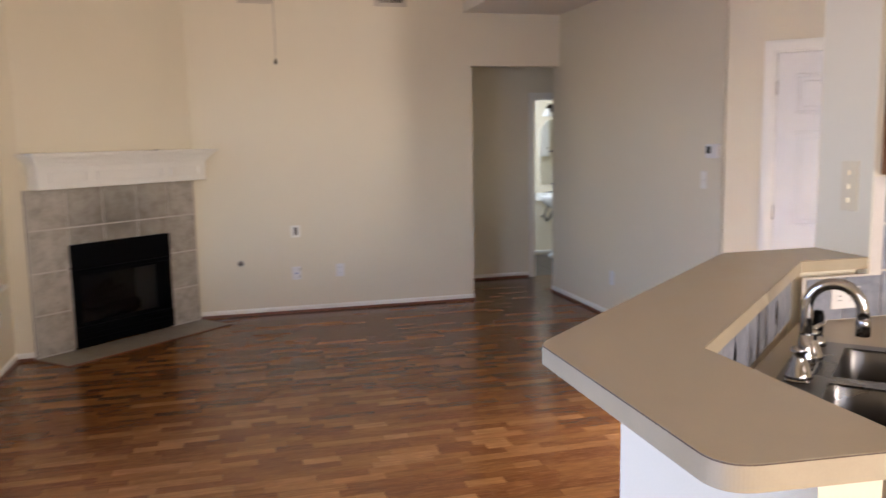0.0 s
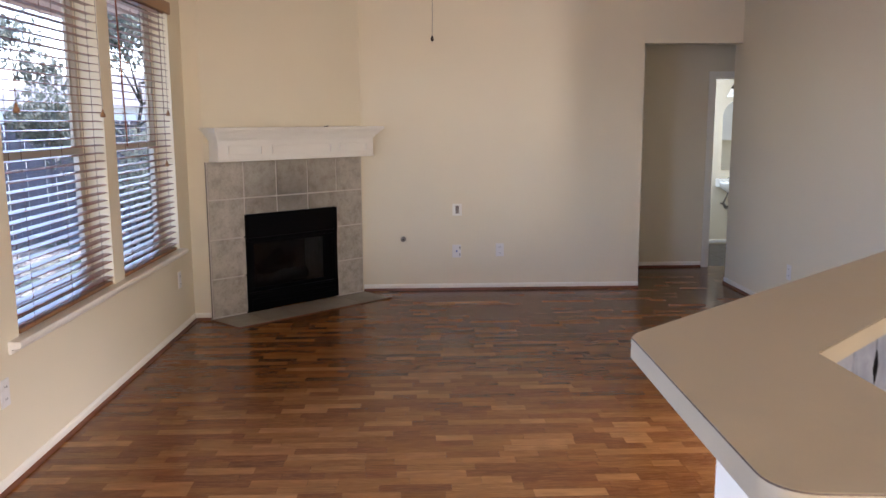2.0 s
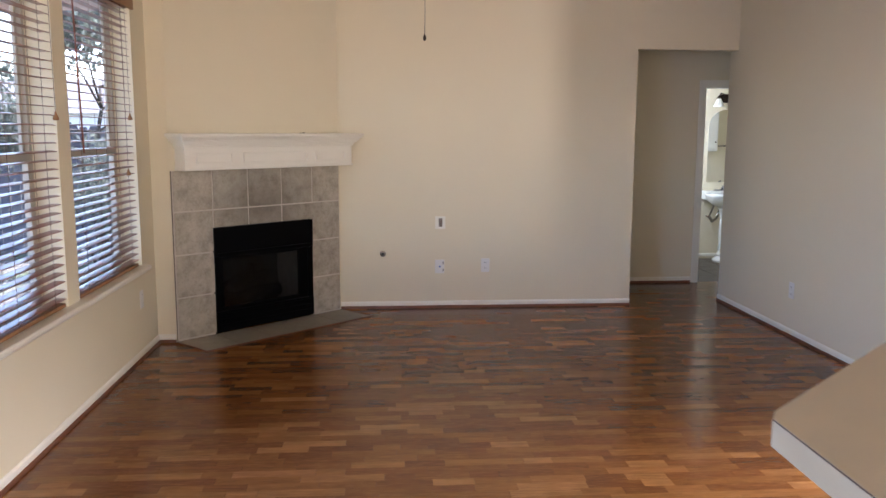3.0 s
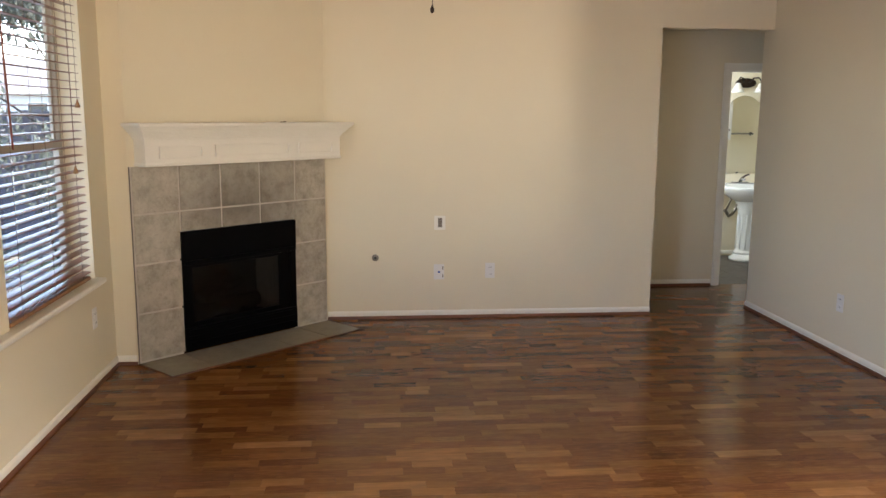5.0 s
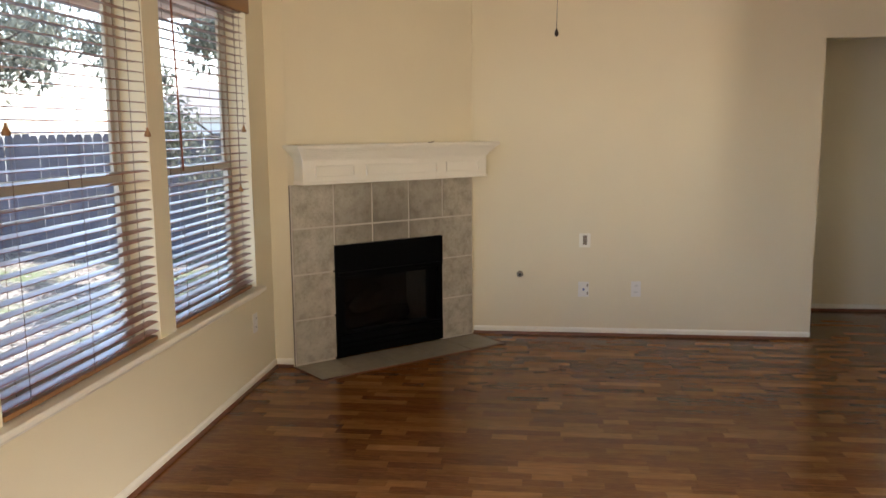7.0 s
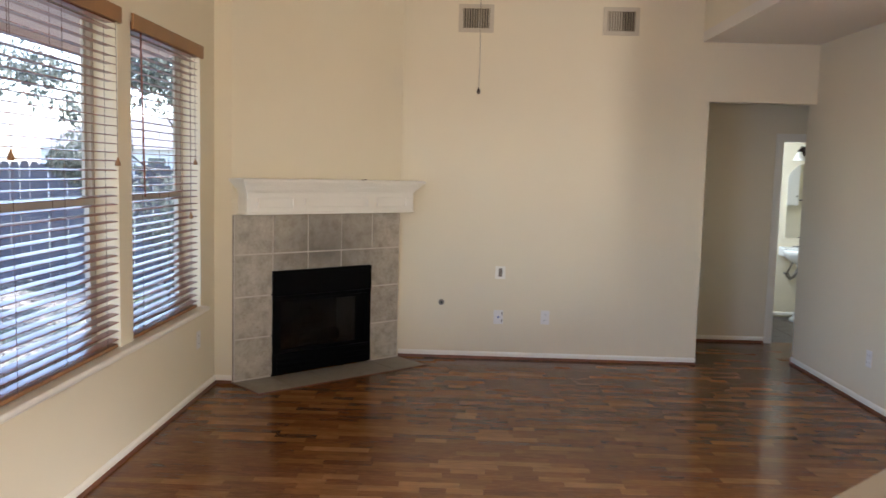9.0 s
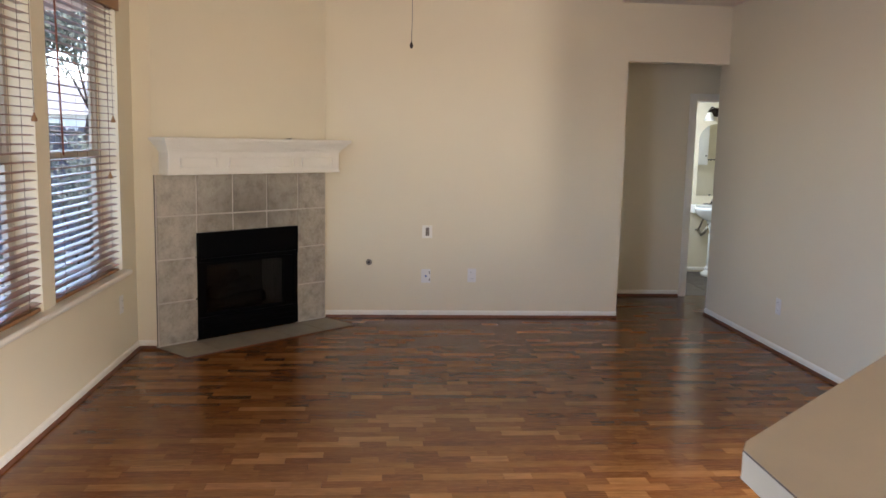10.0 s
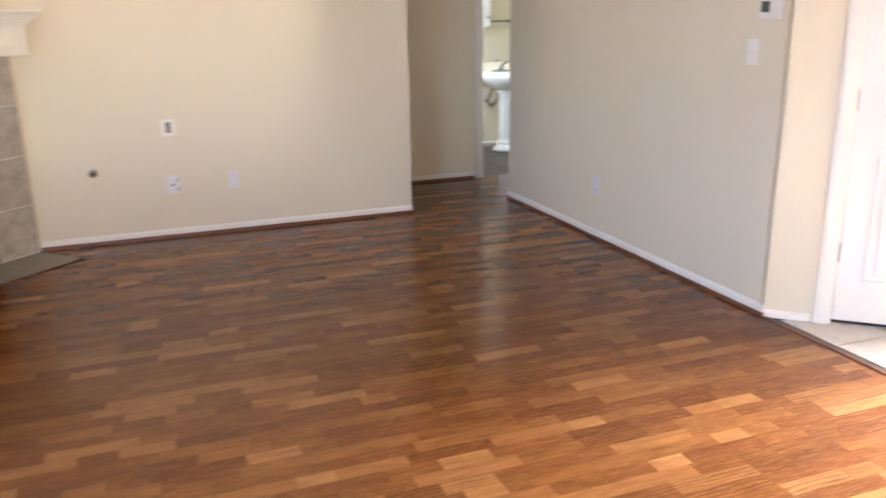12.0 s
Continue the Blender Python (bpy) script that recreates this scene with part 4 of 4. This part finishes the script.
def pedestal_sink():
    s = thing("pedestal_sink", None, None, "white porcelain pedestal sink with fluted column", "sink", pose(4.03, 9.50, 0))
    part("foot", lathe(bmesh.new(), [(0.15, 0), (0.15, 0.03), (0.12, 0.05), (0.105, 0.07)], 24), PORCELAIN, s)
    col = bmesh.new()
    lathe(col, [(0.105, 0.07), (0.11, 0.085), (0.098, 0.10), (0.090, 0.12), (0.078, 0.50), (0.09, 0.52), (0.082, 0.54), (0.10, 0.56), (0.092, 0.585), (0.115, 0.61), (0.115, 0.63)], 24)
    part("column", col, PORCELAIN, s)
    for k in range(10):
        a = 2 * math.pi * k / 10
        part("flute", tube(bmesh.new(), [(0.090 * math.cos(a), 0.090 * math.sin(a), 0.13), (0.079 * math.cos(a), 0.079 * math.sin(a), 0.49)], 0.006, 6), PORCELAIN, s)
    basin = bmesh.new()
    lathe(basin, [(0.10, 0.62), (0.17, 0.65), (0.235, 0.70), (0.262, 0.755), (0.268, 0.775), (0.255, 0.785), (0.21, 0.78), (0.17, 0.73), (0.05, 0.69)], 28, flat=0.86)
    part("basin", basin, PORCELAIN, s)
    part("back_deck", boxes((-0.22, 0.22, 0.12, 0.278, 0.70, 0.80), bevel=0.015), PORCELAIN, s)
    tap = part("tap", boxes((-0.09, 0.09, 0.165, 0.215, 0.799, 0.818), bevel=0.006), CHROME, s, "chrome single-lever tap")
    part("tap_spout", tube(bmesh.new(), [(0, 0.19, 0.81), (0, 0.16, 0.85), (0, 0.09, 0.845)], [0.02, 0.016, 0.012], 10), CHROME, tap)
    part("tap_lever", tube(bmesh.new(), [(0, 0.18, 0.845), (0.035, 0.15, 0.885), (0.07, 0.13, 0.90)], [0.012, 0.010, 0.008], 8), BRONZE, tap, "dark lever")
    part("supply_valve", tube(bmesh.new(), [(-0.14, 0.27, 0.50), (-0.14, 0.20, 0.50), (-0.12, 0.18, 0.56), (-0.10, 0.14, 0.66)], 0.010, 8), NICKEL, s)
    part("trap", tube(bmesh.new(), [(-0.02, 0.12, 0.62), (-0.09, 0.13, 0.48), (-0.11, 0.17, 0.45), (-0.11, 0.27, 0.50)], 0.018, 8), NICKEL, s)


def arch_mirror():
    x0, x1, z0, zs, r = 3.87, 4.26, 0.90, 1.53, 0.195
    cx = (x0 + x1) / 2
    pts = [(x0, z0), (x1, z0)] + [(cx + r * math.cos(a), zs + r * math.sin(a)) for a in [k * math.pi / 18 for k in range(19)]]
    bm = bmesh.new()
    prism(bm, pts, 0, 0.006)
    mirror = thing("arched_mirror", None, None, "frameless arched mirror above the sink", "mirror", pose(0, BATH - 0.001, 0, 90, 0, 0))
    part("glass", bm, MIRROR, mirror)


def vanity_light():
    v = thing("vanity_light", None, None, "dark bronze two-lamp vanity light with frosted shades", "wall lamp", pose(4.06, BATH, 1.855))
    back = bmesh.new()
    prism(back, [(0.11 * math.cos(a), 0.05 * math.sin(a)) for a in [k * math.pi / 12 for k in range(24)]], 0, 0.02)
    part("back_plate", back, BRONZE, v, "", pose(0, -0.0005, 0, 90, 0, 0))
    for s in (-1, 1):
        part("arm", tube(bmesh.new(), [(s * 0.03, -0.02, 0.0), (s * 0.06, -0.06, 0.05), (s * 0.10, -0.09, 0.055), (s * 0.125, -0.10, 0.02), (s * 0.125, -0.10, -0.01)], 0.008, 8), BRONZE, v)
        part("shade", lathe(bmesh.new(), [(0.022, 0.0), (0.03, -0.02), (0.05, -0.06), (0.065, -0.095)], 18, (s * 0.125, -0.10, -0.005)), FROST, v, "frosted glass bell shade")


def bath_cabinet():
    c = thing("bath_cabinet", None, None, "small white wall cabinet with a round knob", "cabinet", pose(4.33, HALL + 0.111, 0))
    part("carcass", boxes((-0.17, 0.17, 0.0005, 0.16, 1.22, 1.95), bevel=0.003), DOOR, c)
    part("door", boxes((-0.165, 0.165, 0.161, 0.178, 1.225, 1.945), bevel=0.004), DOOR, c)
    part("knob", lathe(bmesh.new(), [(0.006, 0), (0.006, 0.012), (0.012, 0.018), (0.008, 0.026)], 12), NICKEL, c, "", pose(0.13, 0.178, 1.34, -90, 0, 0))


def towel_bar():
    b = thing("towel_bar", None, None, "chrome towel bar on the bathroom wall", "towel bar", pose(4.66, HALL + 0.111, 1.29))
    part("bar", tube(bmesh.new(), [(-0.16, 0.06, 0), (0.16, 0.06, 0)], 0.009, 10), CHROME, b)
    for s in (-0.16, 0.16):
        part("post", lathe(bmesh.new(), [(0.022, 0.0005), (0.022, 0.008), (0.011, 0.016), (0.011, 0.07)], 14), CHROME, b, "", pose(s, 0, 0, -90, 0, 0))


pedestal_sink()
arch_mirror()
vanity_light()
bath_cabinet()
towel_bar()

# ---- the yard ----
setting("ground", boxes((-900, 900, -900, 900, -0.42, -0.30)), EARTH, "bare yard earth with patchy grass and leaves", "ground")
setting("patio", boxes((-4.4, T - 0.01, -3.5, 6.1, -0.31, -0.12)), CONCRETE, "grey concrete patio slab", "patio")
setting("house_floor_slab", boxes((T, 5.72, SOUTH - 0.12, BATH + 0.1, -0.29, -0.022)), CONCRETE, "concrete house slab", "slab")
# the last box, behind the house, is unseen and added to block sun
setting("eave", boxes((-2.85, T - 0.001, -3.6, 7.6, 2.44, 2.52), (-2.85, -2.80, -3.6, 7.6, 2.39, 2.44), (T - 0.001, 5.72, -4.9, SOUTH - 0.121, 2.44, 2.52)), PINK, "pinkish painted roof overhang with an added unseen sun block", "eave")


def fence(x0, y0, heading, count, seed):
    rng = random.Random(seed)
    f = thing("wooden_fence", None, None, "weathered grey dog-eared cedar picket fence", "fence", pose(x0, y0, -0.30, 0, 0, heading), group="yard fences")
    pts = [(0, 0), (0.138, 0), (0.138, 1.76), (0.112, 1.82), (0.026, 1.82), (0, 1.76)]
    bm = bmesh.new()
    lo = [bm.verts.new((x, -0.008, z)) for x, z in pts]
    hi = [bm.verts.new((x, 0.008, z)) for x, z in pts]
    bm.faces.new(lo)
    bm.faces.new(hi[::-1])
    for i in range(6):
        bm.faces.new((lo[i], hi[i], hi[(i + 1) % 6], lo[(i + 1) % 6]))
    me = mesh_of(bm, "picket", FENCE)
    for k in range(count):
        o = new("picket", me)
        o.parent = f
        o.matrix_local = pose(k * 0.146, rng.uniform(-0.004, 0.004), rng.uniform(-0.025, 0.015), 0, rng.uniform(-0.5, 0.5), 0)
    for z in (0.35, 1.0, 1.5):
        part("rail", boxes((0, count * 0.146, 0.01, 0.05, z, z + 0.085)), FENCE, f)
    for k in range(0, count, 16):
        part("post", boxes((k * 0.146, k * 0.146 + 0.09, 0.05, 0.14, 0, 1.75)), FENCE, f)


fence(-13.5, 12.9, 0, 96, 1)
fence(-13.5, -2.0, 90, 102, 2)


def leaf_cloud(rng, blobs, count, size, material_name="crown"):
    """Many small bent leaves scattered through soft clumps."""
    verts, faces = [], []
    for _ in range(count):
        c, r = rng.choice(blobs)
        d = Vector((rng.gauss(0, 1), rng.gauss(0, 1), rng.gauss(0, 0.8)))
        p = Vector(c) + d.normalized() * r * rng.random() ** 0.45
        q = Euler((rng.uniform(0, 6.3), rng.uniform(0, 6.3), rng.uniform(0, 6.3))).to_matrix()
        s = size * rng.uniform(0.6, 1.4)
        i = len(verts)
        for v in ((-s, 0, 0), (0, -0.4 * s, 0.15 * s), (s, 0, 0), (0, 0.4 * s, 0.15 * s)):
            verts.append(p + q @ Vector(v))
        faces += [(i, i + 1, i + 2), (i, i + 2, i + 3)]
    me = bpy.data.meshes.new(material_name)
    me.from_pydata([tuple(v) for v in verts], [], faces)
    return me


def tree(x, y, height, spread, seed, leaves, label, lean=0.0, low=0.45, size=0.085, reach=(), stout=1.0):
    rng = random.Random(seed)
    t = thing("yard_tree", None, None, label, "tree", pose(x, y, -0.32))
    bm = bmesh.new()
    trunk = [Vector((lean * height * (k / 8) ** 1.5 + 0.05 * math.sin(k * 1.7 + seed), 0.05 * math.cos(k * 2.1 + seed), height * 0.62 * k / 8)) for k in range(9)]
    tube(bm, trunk, [0.028 * stout * height * (1 - 0.075 * k) for k in range(9)], 9)
    blobs = []
    for k in range(9):
        a = rng.uniform(0, 6.3)
        root = trunk[rng.randint(4, 8)]
        tip = Vector((root.x + spread * rng.uniform(0.4, 1.0) * math.cos(a), root.y + spread * rng.uniform(0.4, 1.0) * math.sin(a), height * rng.uniform(low, 1.0)))
        mid = root.lerp(tip, 0.5) + Vector((rng.uniform(-0.2, 0.2), rng.uniform(-0.2, 0.2), rng.uniform(-0.1, 0.3)))
        tube(bm, [root, mid, tip], [0.011 * stout * height, 0.007 * stout * height, 0.002 * stout * height], 6)
        for f in (0.6, 0.85, 1.0):
            blobs.append((mid.lerp(tip, f) + Vector((rng.uniform(-0.3, 0.3), rng.uniform(-0.3, 0.3), rng.uniform(-0.2, 0.3))), rng.uniform(0.25, 0.6) * spread * 0.45))
    for tip in reach:
        tip = Vector(tip)
        root = trunk[4]
        pts = [root.lerp(tip, f) + Vector((0, rng.uniform(-0.1, 0.1), 0.35 * math.sin(math.pi * f) + rng.uniform(-0.06, 0.06))) for f in (0, 0.25, 0.5, 0.75, 1.0)]
        tube(bm, pts, [0.085, 0.07, 0.055, 0.035, 0.012], 7)
        for f in (0.55, 0.7, 0.8, 0.9, 1.0):
            for _ in range(2):
                c = root.lerp(tip, f) + Vector((rng.uniform(-0.4, 0.4), rng.uniform(-0.4, 0.4), 0.3 * math.sin(math.pi * f) + rng.uniform(-0.1, 0.35)))
                tube(bm, [root.lerp(tip, f), c], [0.012, 0.004], 5)
                blobs.append((c, rng.uniform(0.25, 0.45)))
    part("trunk", bm, BARK, t, "dark forked trunk")
    me = leaf_cloud(rng, blobs, leaves, size)
    me.materials.append(LEAF)
    crown = new("crown", me)
    crown.parent = t


tree(-7.4, 9.4, 5.0, 2.4, 5, 6500, "spreading yard tree with dark branches over the patio", -0.03, 0.50, 0.05,
     ((2.3, -0.5, 2.75), (1.9, 0.9, 2.6), (1.2, -1.6, 2.6)))
tree(-3.6, 11.7, 3.8, 2.0, 27, 9000, "slender leafy tree in front of the fence", 0.0, 0.42, 0.05, stout=0.45)
tree(-1.6, 14.6, 6.2, 3.3, 9, 7500, "leafy young tree near the fence", 0.05, 0.38, 0.06)
tree(-9.5, 10.5, 6.5, 3.0, 12, 4200, "tall yard tree in front of the fence", 0.1, 0.5)
tree(-3.2, 19.5, 8.0, 3.6, 15, 4200, "tall tree behind the fence", 0.0, 0.4, 0.13)
tree(-14.5, 19.0, 8.5, 4.0, 19, 3600, "tall tree behind the fence", 0.0, 0.4, 0.13)


def shrub(x, y, height, seed, leaves):
    rng = random.Random(seed)
    s = thing("shrub", None, None, "loose bare-stemmed shrub with small leaves", "shrub", pose(x, y, -0.31), group="yard shrubs")
    blobs = []
    bm = bmesh.new()
    for k in range(9):
        a = rng.uniform(0, 6.3)
        tip = Vector((0.55 * height * rng.uniform(0.2, 0.7) * math.cos(a), 0.55 * height * rng.uniform(0.2, 0.7) * math.sin(a), height * rng.uniform(0.6, 1.0)))
        tube(bm, [(0.05 * math.cos(a), 0.05 * math.sin(a), 0), tip * 0.5 + Vector((0, 0, 0.1)), tip], [0.018, 0.012, 0.004], 5)
        blobs += [(tip * 0.75, 0.22 * height), (tip, 0.18 * height)]
    part("stems", bm, BARK, s)
    me = leaf_cloud(rng, blobs, leaves, 0.045)
    me.materials.append(LEAF)
    leaf = new("leaves", me)
    leaf.parent = s


shrub(-2.6, 9.8, 1.4, 31, 1500)
shrub(-3.4, 10.9, 1.6, 32, 1700)
shrub(-2.2, 11.6, 1.7, 34, 1600)

litter_rng = random.Random(44)
verts, faces = [], []
for _ in range(5200):
    p = Vector((litter_rng.uniform(-12, -1.8), litter_rng.uniform(4.5, 12.7), -0.296 + litter_rng.uniform(0, 0.012)))
    if p.x > -4.4 and p.y < 6.1:
        p.z += 0.18
    q = Euler((litter_rng.uniform(-0.5, 0.5), litter_rng.uniform(-0.5, 0.5), litter_rng.uniform(0, 6.3))).to_matrix()
    s = litter_rng.uniform(0.02, 0.05)
    i = len(verts)
    verts += [tuple(p + q @ Vector(v)) for v in ((-s, 0, 0.008), (0, -0.5 * s, 0), (s, 0, 0.01), (0, 0.5 * s, 0))]
    faces += [(i, i + 1, i + 2), (i, i + 2, i + 3)]
litter = bpy.data.meshes.new("leaf_litter")
litter.from_pydata(verts, [], faces)
litter.materials.append(LITTER)
tagged(new("leaf_litter", litter), "dry brown leaves scattered over the yard", "leaves", "", "stuff")

house = thing("neighbour_house", None, None, "pale neighbouring house behind the fence", "house", pose(-17.5, 46.0, -0.3))
part("wall", boxes((-6, 6, 0, 8, 0, 2.7)), SIDING, house)
roof = bmesh.new()
rv = [roof.verts.new(v) for v in ((-6.5, -0.6, 2.6), (6.5, -0.6, 2.6), (6.5, 8.6, 2.6), (-6.5, 8.6, 2.6), (-4.0, 4.0, 4.6), (4.0, 4.0, 4.6))]
for f in ((0, 1, 5, 4), (1, 2, 5), (2, 3, 4, 5), (3, 0, 4), (0, 3, 2, 1)):
    roof.faces.new([rv[i] for i in f])
part("roof", roof, ROOFING, house)
for x in (-3.5, 0.6, 3.6):
    w = part("window", boxes((x - 0.55, x + 0.55, -0.04, -0.0005, 0.9, 2.2)), TRIM, house)
    part("pane", boxes((x - 0.48, x + 0.48, -0.05, -0.0405, 0.97, 2.13)), SCREEN, w)

# ---- floors, piece by piece ----
floor = setting("floor", boxes((LEFT - 0.0005, RIGHT + 0.02, SOUTH, 4.6, -0.02, -0.003), (LEFT - 0.0005, RIGHT, 4.6, FAR, -0.02, -0.003), (0.9, 5.2, FAR, HALL + 0.02, -0.02, -0.003)),
                SUBFLOOR, "polished red-brown oak strip floor", "floor")
rng = random.Random(21)
WIDE = 0.0665


def strip_mesh(length):
    bm = bmesh.new()
    box(bm, 0, length - 0.0003, 0.0001, WIDE - 0.0001, -0.006, 0.0)
    for v in bm.verts:
        if v.co.z > -0.001:
            v.co.x += 0.0003 if v.co.x < 0.01 else -0.0003
            v.co.y += 0.0003 if v.co.y < 0.01 else -0.0003
    return mesh_of(bm, "strip", STRIP)


LENGTHS = [0.13, 0.18, 0.24, 0.30, 0.36]
MESHES = {l: strip_mesh(l) for l in LENGTHS}
verts, faces = [], []
single = 0
row = 0
y = SOUTH
while y < HALL:
    row += 1
    y1 = y + WIDE
    x_end = RIGHT if y1 < FAR else 5.2
    x = (LEFT if y1 < FAR else 0.9) - rng.uniform(0, 0.4)
    x_start = LEFT if y1 < FAR else 0.9
    while x < x_end:
        length = rng.choice(LENGTHS)
        a, b = max(x, x_start), min(x + length, x_end)
        whole = a == x and b == x + length
        if whole and 2.9 < y < 5.35 and -1.0 < x < 2.6 and single < 300:
            o = new("strip", MESHES[length])
            o.parent = floor
            o.location = (x, y, 0)
            single += 1
        elif b - a > 0.01:
            i = len(verts)
            e, g, k = 0.0001, 0.0004, 0.0004
            verts += [(a, y + e, -0.006), (b - k, y + e, -0.006), (b - k, y1 - e, -0.006), (a, y1 - e, -0.006),
                      (a + e, y + g, 0), (b - k - e, y + g, 0), (b - k - e, y1 - g, 0), (a + e, y1 - g, 0)]
            faces += [(i + 4, i + 5, i + 6, i + 7), (i, i + 1, i + 5, i + 4), (i + 1, i + 2, i + 6, i + 5), (i + 2, i + 3, i + 7, i + 6), (i + 3, i, i + 4, i + 7)]
        x += length
    y = y1
rest = bpy.data.meshes.new("strips")
rest.from_pydata(verts, [], faces)
rest.materials.append(STRIPS)
field = new("strips", rest)
field.parent = floor
tagged(field, "red-brown oak floor strips", "", "", "stuff")

tiles = setting("entry_floor", boxes((RIGHT + 0.02, 5.6, SOUTH, 4.6, -0.02, -0.004)), DARK_GROUT, "pale ceramic tile floor by the entry", "floor")
tile = mesh_of(boxes((0.003, 0.327, 0.003, 0.327, -0.004, 0.001), bevel=0.002), "tile", ENTRY_TILE)
for i in range(7):
    for j in range(7):
        o = new("tile", tile)
        o.parent = tiles
        o.location = (RIGHT + 0.04 + i * 0.33, 4.2 - (j - 1) * 0.33 - 0.33, 0)
bath_floor = setting("bath_floor", boxes((2.9, 5.2, HALL + 0.021, BATH, -0.02, -0.004)), DARK_GROUT, "dark brown bathroom tile floor", "floor")
btile = mesh_of(boxes((0.002, 0.298, 0.002, 0.298, -0.004, 0.001), bevel=0.002), "tile", BATH_TILE)
for i in range(7):
    for j in range(5):
        o = new("tile", btile)
        o.parent = bath_floor
        o.location = (2.95 + i * 0.3, HALL + 0.03 + j * 0.3, 0)
